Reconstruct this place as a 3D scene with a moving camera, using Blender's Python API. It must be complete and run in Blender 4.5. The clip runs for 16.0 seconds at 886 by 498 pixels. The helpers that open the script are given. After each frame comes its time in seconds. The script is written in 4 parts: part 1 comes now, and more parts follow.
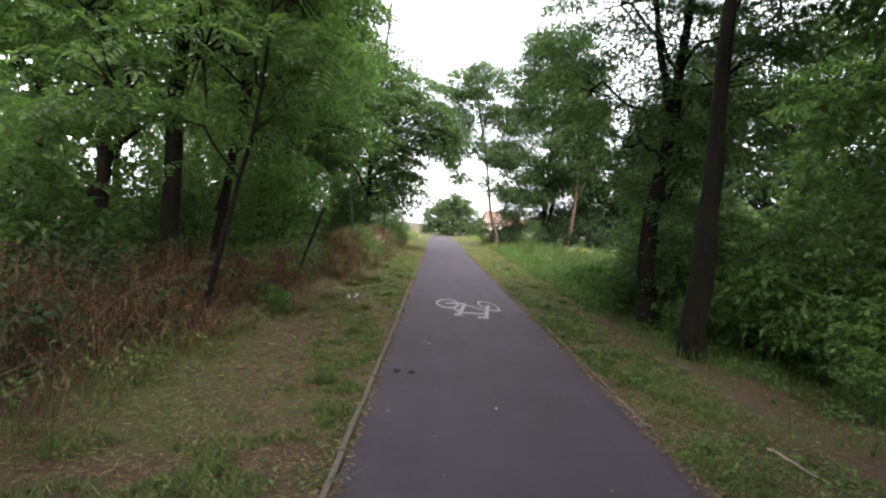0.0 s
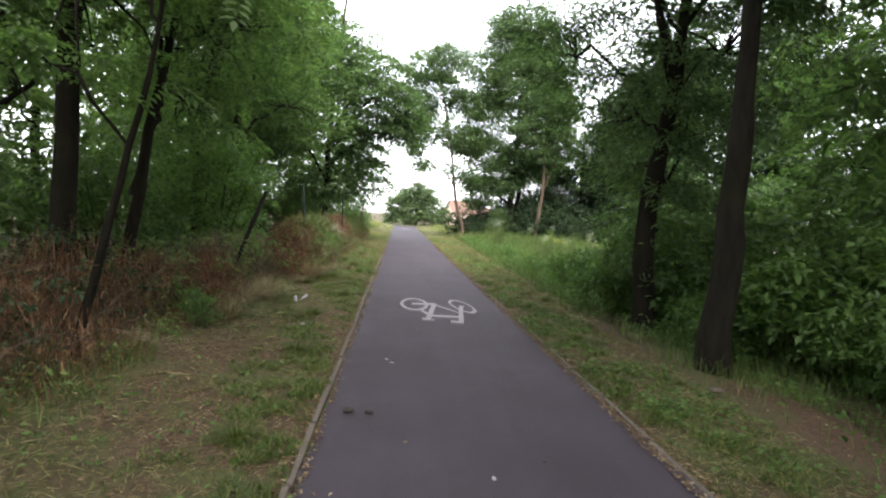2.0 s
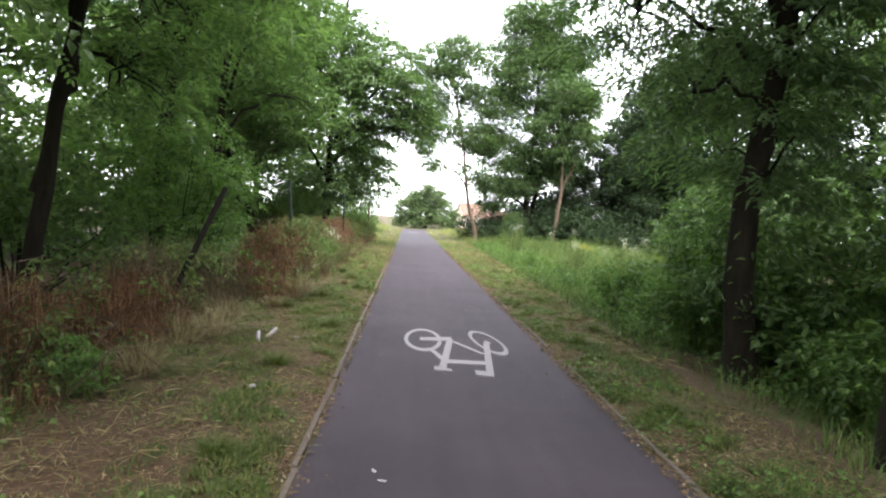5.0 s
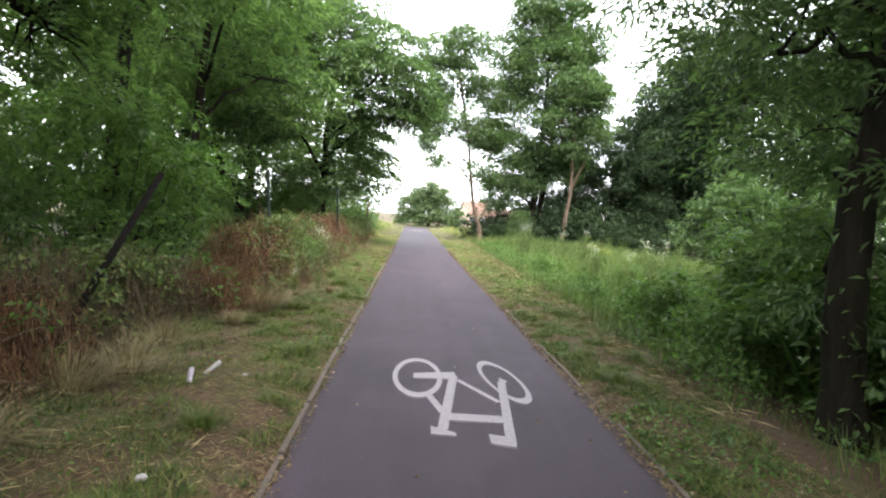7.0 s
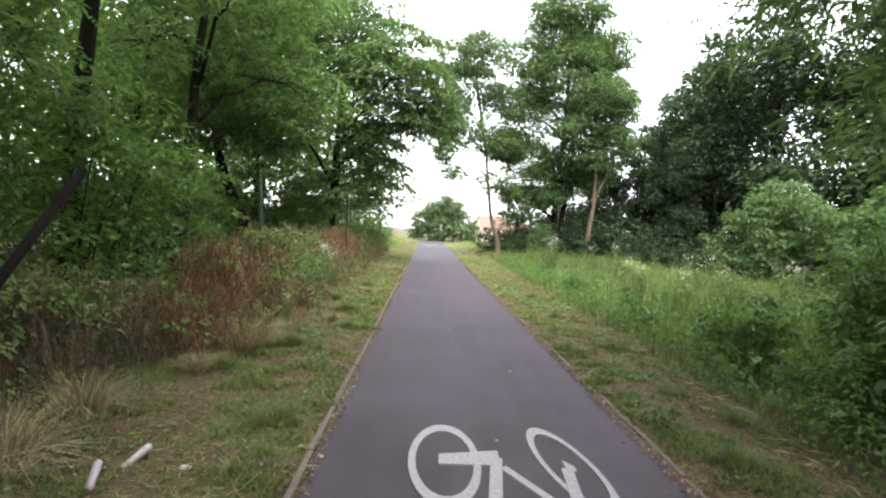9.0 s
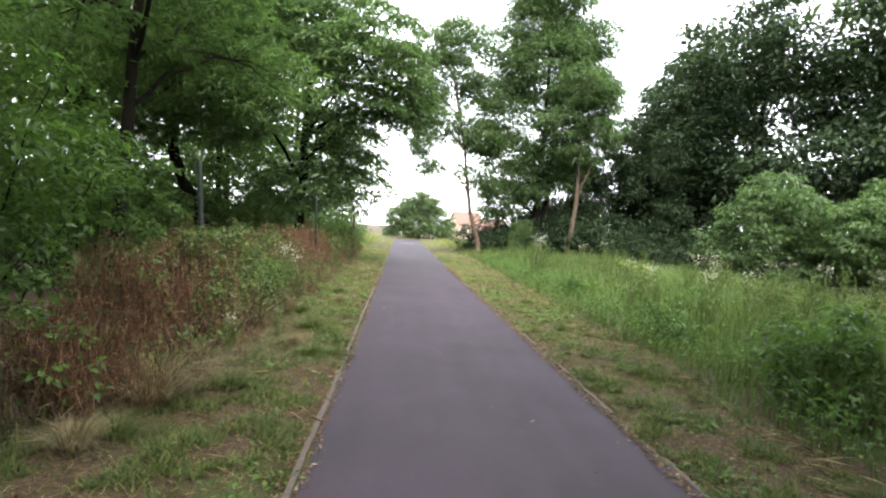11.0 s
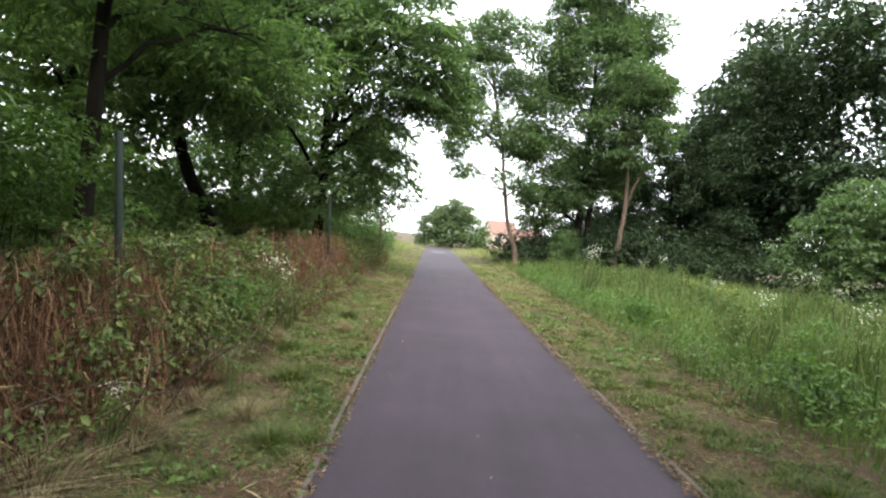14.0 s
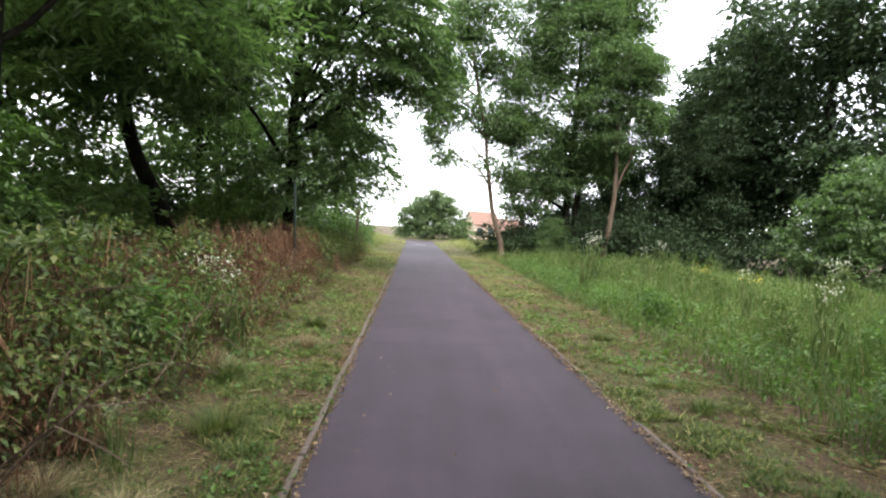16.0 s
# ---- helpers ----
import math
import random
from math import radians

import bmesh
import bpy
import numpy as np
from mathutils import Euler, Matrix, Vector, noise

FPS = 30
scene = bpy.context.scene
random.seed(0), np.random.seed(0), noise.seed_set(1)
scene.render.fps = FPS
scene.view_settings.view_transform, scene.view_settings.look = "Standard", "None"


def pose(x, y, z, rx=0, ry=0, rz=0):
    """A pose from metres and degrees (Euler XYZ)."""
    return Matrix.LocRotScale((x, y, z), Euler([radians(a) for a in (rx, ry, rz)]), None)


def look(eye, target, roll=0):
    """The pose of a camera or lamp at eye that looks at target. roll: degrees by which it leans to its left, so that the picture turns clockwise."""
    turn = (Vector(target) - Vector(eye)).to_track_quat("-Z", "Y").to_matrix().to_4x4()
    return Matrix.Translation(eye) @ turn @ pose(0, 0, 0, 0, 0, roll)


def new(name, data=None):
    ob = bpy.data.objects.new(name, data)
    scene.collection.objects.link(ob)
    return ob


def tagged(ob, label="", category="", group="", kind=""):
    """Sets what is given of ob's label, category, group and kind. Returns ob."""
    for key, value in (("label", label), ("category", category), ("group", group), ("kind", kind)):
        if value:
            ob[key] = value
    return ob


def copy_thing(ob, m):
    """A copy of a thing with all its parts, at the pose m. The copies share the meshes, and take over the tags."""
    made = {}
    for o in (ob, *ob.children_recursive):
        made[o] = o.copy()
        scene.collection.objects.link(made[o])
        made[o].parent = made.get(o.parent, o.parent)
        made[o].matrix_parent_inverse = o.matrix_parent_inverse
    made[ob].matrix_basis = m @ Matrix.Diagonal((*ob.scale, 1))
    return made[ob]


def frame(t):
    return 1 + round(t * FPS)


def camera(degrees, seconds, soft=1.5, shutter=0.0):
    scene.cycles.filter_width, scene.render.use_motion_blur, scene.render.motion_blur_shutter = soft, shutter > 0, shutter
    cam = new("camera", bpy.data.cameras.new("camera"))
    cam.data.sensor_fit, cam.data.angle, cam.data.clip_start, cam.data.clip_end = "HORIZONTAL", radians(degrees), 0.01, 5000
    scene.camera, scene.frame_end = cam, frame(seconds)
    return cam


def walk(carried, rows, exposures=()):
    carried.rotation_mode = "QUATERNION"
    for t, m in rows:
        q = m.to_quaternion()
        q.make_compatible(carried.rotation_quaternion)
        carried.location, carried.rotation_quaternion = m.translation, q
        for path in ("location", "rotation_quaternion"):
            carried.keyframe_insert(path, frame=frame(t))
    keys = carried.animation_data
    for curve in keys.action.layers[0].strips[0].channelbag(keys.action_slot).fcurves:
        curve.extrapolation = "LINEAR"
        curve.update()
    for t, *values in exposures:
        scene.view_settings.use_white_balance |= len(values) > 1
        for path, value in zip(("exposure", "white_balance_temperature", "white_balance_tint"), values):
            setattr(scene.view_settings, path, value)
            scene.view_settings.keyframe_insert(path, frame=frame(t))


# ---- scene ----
cam = camera(75.9, 16.0, soft=2.2)
METRES, EYE, TILT, LEAN, TURN = 14.4, 1.68, 0.0, 0.0, 0.0
ROWS = [
    (0.0, 0.0, 0.0, 0.0, 0.18, -2.49, -4.16),
    (0.5, 0.0022, 0.0327, -0.0009, -1.52, -2.62, -3.64),
    (1.0, 0.0017, 0.059, -0.0017, 0.01, -2.24, -3.6),
    (1.5, -0.0039, 0.0917, -0.0006, -0.64, -3.16, -4.3),
    (2.0, -0.0031, 0.1231, -0.0042, -3.58, -3.24, -3.93),
    (2.5, -0.004, 0.1532, -0.0018, -0.25, -2.53, -3.64),
    (3.0, -0.0088, 0.1832, -0.0013, -0.58, -2.6, -4.26),
    (3.5, -0.0071, 0.2135, -0.0051, -4.46, -2.49, -4.22),
    (4.0, -0.0022, 0.2465, -0.0019, -3.77, -2.92, -3.66),
    (6.5, 0.002, 0.4029, -0.0055, -1.43, -3.11, -4.8),
    (7.0, 0.0059, 0.4377, -0.003, -2.26, -3.23, -4.64),
    (7.5, 0.0045, 0.4691, -0.0062, -1.42, -3.19, -5.07),
    (8.0, 0.003, 0.5008, -0.005, -3.37, -3.12, -5.2),
    (8.5, 0.0039, 0.5346, -0.0028, -3.13, -2.82, -4.37),
    (9.0, -0.0004, 0.562, -0.0059, -0.84, -1.87, -4.34),
    (11.5, -0.0117, 0.718, -0.0054, -3.76, -2.02, -3.83),
    (12.0, -0.011, 0.7462, -0.0055, -1.81, -1.63, -3.53),
    (12.5, -0.0146, 0.7776, -0.0042, -0.84, -1.67, -3.95),
    (13.0, -0.0075, 0.8112, -0.0072, -1.37, -1.82, -3.88),
    (13.5, -0.005, 0.8421, -0.0066, -0.33, -1.5, -4.47),
    (14.0, -0.0067, 0.8737, -0.0049, -0.13, -1.39, -4.83),
    (14.5, -0.0035, 0.9044, -0.0085, -3.47, -1.49, -3.88),
    (15.0, -0.0036, 0.9348, -0.0071, -1.77, -1.5, -4.05),
    (15.5, -0.01, 0.9671, -0.0062, -0.42, -1.6, -4.18),
    (16.0, -0.0102, 0.9924, -0.0092, -2.08, -2.04, -3.55),
]
walk(cam, [(t, pose(0, 0, EYE, TILT, LEAN, TURN) @ pose(METRES * x, METRES * y, METRES * z, 90 + pitch, roll, yaw)) for t, x, y, z, yaw, pitch, roll in ROWS],
     exposures=((0.0, 2.05), (4.0, 2.48), (7.0, 2.62), (12.0, 2.35), (16.0, 2.1)))

# ---- light: bright overcast evening sky ----
world = bpy.data.worlds.new("overcast_sky")
scene.world = world
world.use_nodes = True
wn, wl = world.node_tree.nodes, world.node_tree.links
sky = wn.new("ShaderNodeTexSky")
sky.sky_type = "NISHITA"
sky.sun_disc = False
sky.sun_elevation, sky.sun_rotation = radians(56), radians(167)
sky.dust_density, sky.air_density = 4.0, 1.0
cloud = wn.new("ShaderNodeMix")
cloud.data_type = "RGBA"
cloud.inputs[0].default_value = 0.75
cloud.inputs[7].default_value = (7.0, 7.1, 7.3, 1)
wl.new(sky.outputs[0], cloud.inputs[6])
wl.new(cloud.outputs[2], wn["Background"].inputs[0])
wn["Background"].inputs[1].default_value = 0.15
sun_data = bpy.data.lights.new("sun", "SUN")
sun_data.energy, sun_data.angle, sun_data.color = 1.5, radians(40), (1.0, 0.97, 0.93)
sun = new("sun", sun_data)
sun.matrix_world = look((3, -13, 20), (0, 0, 0))

# ---- materials ----
rng = np.random.default_rng(7)


def material(name, rough=0.8, metal=0.0):
    m = bpy.data.materials.new(name)
    m.use_nodes = True
    n = m.node_tree.nodes
    b = n["Principled BSDF"]
    b.inputs["Roughness"].default_value = rough
    b.inputs["Metallic"].default_value = metal
    b.inputs["Specular IOR Level"].default_value = 0.3
    return m, n, m.node_tree.links, b


def noise_node(n, l, scale, detail=4.0, rough=0.6, stretch=(1, 1, 1)):
    co = n.new("ShaderNodeTexCoord")
    mp = n.new("ShaderNodeMapping")
    mp.inputs["Scale"].default_value = stretch
    t = n.new("ShaderNodeTexNoise")
    t.inputs["Scale"].default_value, t.inputs["Detail"].default_value, t.inputs["Roughness"].default_value = scale, detail, rough
    l.new(co.outputs["Object"], mp.inputs["Vector"])
    l.new(mp.outputs[0], t.inputs["Vector"])
    return t.outputs["Fac"]


def ramp(n, l, fac, stops):
    r = n.new("ShaderNodeValToRGB")
    e = r.color_ramp.elements
    while len(e) < len(stops):
        e.new(0.5)
    for k, (p, c) in enumerate(stops):
        e[k].position, e[k].color = p, (*c, 1)
    l.new(fac, r.inputs[0])
    return r.outputs[0]


def mixed(n, l, fac, a, b, kind="MIX"):
    m = n.new("ShaderNodeMix")
    m.data_type, m.blend_type = "RGBA", kind
    for v, s in ((fac, 0), (a, 6), (b, 7)):
        if isinstance(v, (int, float)):
            m.inputs[s].default_value = v
        elif isinstance(v, tuple):
            m.inputs[s].default_value = (*v, 1)
        else:
            l.new(v, m.inputs[s])
    return m.outputs[2]


def bump(n, l, b, height, strength=0.5, distance=0.02):
    k = n.new("ShaderNodeBump")
    k.inputs["Strength"].default_value, k.inputs["Distance"].default_value = strength, distance
    l.new(height, k.inputs["Height"])
    l.new(k.outputs[0], b.inputs["Normal"])


def leaf_material(name, stops, through_light=0.4, rough=0.45, patch=0.25):
    """Leaves that vary from one to the next and in drifts, and let light through."""
    m, n, l, b = material(name, rough)
    g = n.new("ShaderNodeNewGeometry")
    c = ramp(n, l, g.outputs["Random Per Island"], stops)
    drift = noise_node(n, l, patch, 2.0)
    c2 = mixed(n, l, drift, (0.5, 0.55, 0.52), (1.38, 1.36, 1.25))
    c = mixed(n, l, 1.0, c, c2, "MULTIPLY")
    l.new(c, b.inputs["Base Color"])
    b.inputs["Specular IOR Level"].default_value = 0.35
    t = n.new("ShaderNodeBsdfTranslucent")
    l.new(mixed(n, l, 1.0, c, (1.15, 1.25, 0.78), "MULTIPLY"), t.inputs["Color"])
    mx = n.new("ShaderNodeMixShader")
    mx.inputs[0].default_value = through_light
    l.new(b.outputs[0], mx.inputs[1])
    l.new(t.outputs[0], mx.inputs[2])
    l.new(mx.outputs[0], n["Material Output"].inputs["Surface"])
    return m


LEAF = leaf_material("locust_leaf", ((0.0, (0.045, 0.077, 0.030)), (0.5, (0.077, 0.127, 0.050)), (1.0, (0.125, 0.19, 0.08))), 0.5)
# Darker copy of the leaf: shade of wood and thickets put in its colour.
LEAF_SHADE = leaf_material("shaded_leaf", ((0.0, (0.02, 0.034, 0.017)), (0.6, (0.034, 0.056, 0.028)), (1.0, (0.06, 0.09, 0.046))), 0.35, 0.55)
LEAF_FRESH = leaf_material("fresh_leaf", ((0.0, (0.042, 0.085, 0.02)), (0.5, (0.076, 0.14, 0.034)), (1.0, (0.125, 0.205, 0.055))), 0.5)
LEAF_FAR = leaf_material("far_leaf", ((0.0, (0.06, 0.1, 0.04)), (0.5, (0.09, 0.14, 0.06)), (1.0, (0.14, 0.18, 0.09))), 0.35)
GRASS = leaf_material("grass", ((0.0, (0.026, 0.05, 0.009)), (0.5, (0.055, 0.088, 0.016)), (0.8, (0.098, 0.122, 0.03)), (1.0, (0.19, 0.16, 0.07))), 0.35, 0.7, 0.9)
MEADOW = leaf_material("meadow_grass", ((0.0, (0.04, 0.08, 0.016)), (0.5, (0.072, 0.118, 0.028)), (0.9, (0.125, 0.155, 0.055)), (1.0, (0.2, 0.175, 0.085))), 0.4, 0.7, 0.5)
STRAW = leaf_material("straw", ((0.0, (0.075, 0.055, 0.03)), (0.5, (0.17, 0.13, 0.075)), (1.0, (0.36, 0.3, 0.19))), 0.2, 0.85, 1.0)
DEAD = leaf_material("dead_brown", ((0.0, (0.04, 0.018, 0.011)), (0.5, (0.108, 0.05, 0.029)), (0.85, (0.185, 0.097, 0.056)), (1.0, (0.32, 0.23, 0.14))), 0.2, 0.9, 0.9)
LITTER = leaf_material("leaf_litter", ((0.0, (0.06, 0.034, 0.019)), (0.5, (0.125, 0.075, 0.043)), (0.9, (0.19, 0.13, 0.08)), (1.0, (0.3, 0.24, 0.17))), 0.1, 0.8, 1.0)
PALE_GRASS = leaf_material("pale_grass", ((0.0, (0.08, 0.12, 0.03)), (0.5, (0.15, 0.18, 0.06)), (1.0, (0.3, 0.26, 0.13))), 0.35, 0.7, 0.3)
DEAD_GREY = leaf_material("dead_grey", ((0.0, (0.042, 0.03, 0.018)), (0.6, (0.085, 0.06, 0.037)), (1.0, (0.165, 0.125, 0.08))), 0.15, 0.9, 0.8)
# Brighter copy of the locust leaf: light for the dim wood put into colour.
LEAF_SUN = leaf_material("brightened_locust_leaf", ((0.0, (0.05, 0.086, 0.03)), (0.5, (0.086, 0.142, 0.05)), (1.0, (0.14, 0.215, 0.08))), 0.6)
LEAF_BRAMBLE = leaf_material("bramble_leaf", ((0.0, (0.04, 0.066, 0.02)), (0.5, (0.08, 0.12, 0.034)), (0.85, (0.13, 0.175, 0.055)), (1.0, (0.2, 0.2, 0.085))), 0.45, 0.5, 1.2)
PETAL = leaf_material("white_petal", ((0.0, (0.4, 0.4, 0.35)), (1.0, (0.6, 0.6, 0.55))), 0.3, 0.7)
PETAL_Y = leaf_material("yellow_petal", ((0.0, (0.6, 0.45, 0.05)), (1.0, (0.75, 0.6, 0.12))), 0.3, 0.7)


LEAF_SHADE.node_tree.nodes["Principled BSDF"].inputs["Specular IOR Level"].default_value = 0.15


def bark_material(name, dark, light):
    m, n, l, b = material(name, 0.95)
    b.inputs["Specular IOR Level"].default_value = 0.1
    f = noise_node(n, l, 9.0, 6.0, 0.7, (1, 1, 0.18))
    moss = noise_node(n, l, 1.6, 3.0)
    c = ramp(n, l, f, ((0.3, dark), (0.7, light)))
    mk = ramp(n, l, moss, ((0.55, (0, 0, 0)), (0.75, (1, 1, 1))))
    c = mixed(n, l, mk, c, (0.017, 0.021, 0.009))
    l.new(c, b.inputs["Base Color"])
    bump(n, l, b, f, 1.0, 0.06)
    return m


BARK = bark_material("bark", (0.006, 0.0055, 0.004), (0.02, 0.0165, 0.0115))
BARK_PALE = bark_material("pale_bark", (0.05, 0.036, 0.026), (0.14, 0.105, 0.078))


def asphalt_material():
    m, n, l, b = material("asphalt", 0.82)
    grit = noise_node(n, l, 160.0, 3.0, 0.8)
    patch = noise_node(n, l, 0.7, 5.0, 0.65)
    streak = noise_node(n, l, 1.6, 4.0, 0.6, (2.6, 0.12, 1))
    c = ramp(n, l, grit, ((0.3, (0.016, 0.0118, 0.0165)), (0.55, (0.0325, 0.025, 0.0335)), (0.78, (0.073, 0.058, 0.074))))
    c = mixed(n, l, 1.0, c, ramp(n, l, patch, ((0.3, (0.7, 0.69, 0.7)), (0.7, (1.2, 1.17, 1.2)))), "MULTIPLY")
    c = mixed(n, l, 1.0, c, ramp(n, l, streak, ((0.35, (0.9, 0.9, 0.9)), (0.75, (1.16, 1.15, 1.16)))), "MULTIPLY")
    l.new(c, b.inputs["Base Color"])
    bump(n, l, b, grit, 0.6, 0.006)
    return m


ASPHALT = asphalt_material()


def ground_material():
    m, n, l, b = material("earth_and_turf", 0.95)
    big = noise_node(n, l, 0.55, 5.0, 0.65)
    fine = noise_node(n, l, 22.0, 6.0, 0.75)
    soil = ramp(n, l, fine, ((0.3, (0.02, 0.011, 0.006)), (0.56, (0.065, 0.038, 0.021)), (0.76, (0.16, 0.1, 0.06))))
    turf = ramp(n, l, fine, ((0.3, (0.022, 0.034, 0.007)), (0.58, (0.05, 0.07, 0.014)), (0.8, (0.115, 0.12, 0.035))))
    k = ramp(n, l, big, ((0.47, (0, 0, 0)), (0.62, (0.85, 0.85, 0.85))))
    l.new(mixed(n, l, k, soil, turf), b.inputs["Base Color"])
    bump(n, l, b, fine, 0.8, 0.03)
    return m


GROUND = ground_material()


def plain(name, color, rough=0.6, metal=0.0, scale=30.0, spread=0.3, relief=0.2):
    m, n, l, b = material(name, rough, metal)
    f = noise_node(n, l, scale, 5.0, 0.7)
    lo, hi = tuple(v * (1 - spread) for v in color), tuple(min(1.0, v * (1 + spread)) for v in color)
    l.new(ramp(n, l, f, ((0.3, lo), (0.7, hi))), b.inputs["Base Color"])
    bump(n, l, b, f, relief, 0.004)
    return m


PAINT = plain("worn_white_paint", (0.18, 0.165, 0.18), 0.8, 0, 38.0, 0.32)
KERB = plain("edging_concrete", (0.078, 0.062, 0.052), 0.9, 0, 25.0, 0.4)
OLD_WOOD = plain("blackened_wood", (0.007, 0.006, 0.005), 1.0, 0, 14.0, 0.4, 0.6)
OLD_WOOD.node_tree.nodes["Principled BSDF"].inputs["Specular IOR Level"].default_value = 0.1
POST_GREEN = plain("green_coated_steel", (0.007, 0.015, 0.01), 0.7, 0.0, 12.0, 0.3)
CAN = plain("crushed_can_silver", (0.26, 0.22, 0.27), 0.5, 0.2, 20.0, 0.2)
PAPER = plain("white_scrap", (0.25, 0.235, 0.24), 0.8)
DUNG = plain("dark_dung", (0.025, 0.02, 0.018), 0.9, 0, 40.0, 0.4, 0.6)
RENDER_WALL = plain("cream_render", (0.5, 0.4, 0.31), 0.9, 0, 3.0, 0.1)
ROOF_TILE = plain("clay_roof", (0.15, 0.09, 0.07), 0.9, 0, 4.0, 0.25)
WINDOW_DARK = plain("window_glass_dark", (0.05, 0.06, 0.07), 0.15, 0, 2.0, 0.1, 0.0)


# ---- mesh tools ----
def mesh_of(name, verts, faces, mat, smooth=False):
    """A mesh from arrays: verts (n, 3), faces (m, 3) or (m, 4)."""
    verts, faces = np.asarray(verts, float), np.asarray(faces, int)
    me = bpy.data.meshes.new(name)
    k = faces.shape[1]
    me.vertices.add(len(verts))
    me.vertices.foreach_set("co", verts.astype(np.float32).ravel())
    me.loops.add(faces.size)
    me.loops.foreach_set("vertex_index", faces.ravel().astype(np.int32))
    me.polygons.add(len(faces))
    me.polygons.foreach_set("loop_start", np.arange(0, faces.size, k, dtype=np.int32))
    me.polygons.foreach_set("use_smooth", np.full(len(faces), smooth))
    me.update(calc_edges=True)
    me.materials.append(mat)
    return me


def thing(name, label, category, where=(0, 0, 0), group="", kind=""):
    ob = new(name)
    ob.empty_display_size = 0.1
    ob.location = where
    return tagged(ob, label, category, group, kind)


def part(name, me, parent, label=""):
    ob = new(name, me)
    ob.parent = parent
    return tagged(ob, label)


class Soup:
    """Collects pieces of mesh that have the same number of corners a face."""

    def __init__(self):
        self.v, self.f, self.n = [], [], 0

    def add(self, verts, faces):
        self.v.append(np.asarray(verts, float))
        self.f.append(np.asarray(faces, int) + self.n)
        self.n += len(verts)

    def mesh(self, name, mat, smooth=False):
        return mesh_of(name, np.concatenate(self.v), np.concatenate(self.f), mat, smooth)


def tube(soup, pts, radii, sides=8, wobble=0.0):
    pts, radii = np.asarray(pts, float), np.asarray(radii, float)
    d = np.gradient(pts, axis=0)
    d /= np.linalg.norm(d, axis=1)[:, None] + 1e-9
    ref = np.where(np.abs(d[:, 2:3]) < 0.9, np.array([[0, 0, 1.0]]), np.array([[1.0, 0, 0]]))
    if np.abs(d[:, 2]).min() < 0.9 < np.abs(d[:, 2]).max():
        ref = np.tile(np.array([[0.3, 0.95, 0.05]]), (len(pts), 1))
    u = np.cross(d, ref)
    u /= np.linalg.norm(u, axis=1)[:, None] + 1e-9
    w = np.cross(d, u)
    a = np.linspace(0, 2 * np.pi, sides, endpoint=False)
    r = radii[:, None] * (1 + wobble * rng.uniform(-1, 1, (len(pts), sides)))
    ring = pts[:, None, :] + r[:, :, None] * (np.cos(a)[None, :, None] * u[:, None, :] + np.sin(a)[None, :, None] * w[:, None, :])
    i, j = np.meshgrid(np.arange(len(pts) - 1), np.arange(sides), indexing="ij")
    k = (j + 1) % sides
    f = np.stack([i * sides + j, i * sides + k, (i + 1) * sides + k, (i + 1) * sides + j], -1).reshape(-1, 4)
    soup.add(ring.reshape(-1, 3), f)


def curve_points(a, b, n, sag=0.0, jitter=0.0):
    t = np.linspace(0, 1, n)[:, None]
    p = np.asarray(a, float) * (1 - t) + np.asarray(b, float) * t
    p[:, 2] += (sag * 4 * t * (1 - t))[:, 0]
    if jitter:
        p[1:-1] += rng.normal(0, jitter, (n - 2, 3))
    return p


# leaf shapes: along +y, face to +z
SIMPLE_V = np.array([(0, 0, 0), (-0.24, 0.45, 0.07), (0, 1, -0.1), (0.24, 0.45, 0.07)])
LONG_V = SIMPLE_V * [0.72, 1.25, 1.6]
SIMPLE_F = np.array([(0, 2, 1), (0, 3, 2)])
BLADE_V = np.array([(-0.5, 0, 0), (0.5, 0, 0), (0.32, 0, 0.55), (-0.32, 0, 0.55), (0, 0, 1.0)])


def frond_shape(pairs=5):
    v, f = [], []
    for k in range(pairs):
        y = 0.15 + 0.72 * k / (pairs - 1)
        droop = -0.25 * y * y
        for s in (-1, 1):
            b = len(v)
            v += [(0.01 * s, y - 0.02, droop), (0.16 * s, y - 0.03, droop + 0.01), (0.3 * s, y + 0.08, droop - 0.06), (0.14 * s, y + 0.1, droop + 0.01)]
            f.append((b, b + 1, b + 2, b + 3))
    b = len(v)
    v += [(0, 0.88, -0.2), (0.08, 0.98, -0.25), (0, 1.12, -0.33), (-0.08, 0.98, -0.25)]
    f.append((b, b + 1, b + 2, b + 3))
    return np.array(v), np.array(f)


FROND_V, FROND_F = frond_shape()


def turned(yaw, pitch, roll):
    cy, sy, cp, sp, cr, sr = np.cos(yaw), np.sin(yaw), np.cos(pitch), np.sin(pitch), np.cos(roll), np.sin(roll)
    z, o = np.zeros_like(cy), np.ones_like(cy)
    ry = np.stack([cr, z, sr, z, o, z, -sr, z, cr], -1).reshape(-1, 3, 3)
    rx = np.stack([o, z, z, z, cp, -sp, z, sp, cp], -1).reshape(-1, 3, 3)
    rz = np.stack([cy, -sy, z, sy, cy, z, z, z, o], -1).reshape(-1, 3, 3)
    return rz @ rx @ ry


def scattered(soup, shape_v, shape_f, pos, size, yaw, pitch, roll):
    n = len(pos)
    if not n:
        return
    R = turned(yaw, pitch, roll)
    sv = shape_v[None] * np.asarray(size, float).reshape(n, 1, -1)
    v = np.einsum("nij,nkj->nki", R, sv) + pos[:, None, :]
    f = shape_f[None] + (np.arange(n) * len(shape_v))[:, None, None]
    soup.add(v.reshape(-1, 3), f.reshape(-1, shape_f.shape[1]))


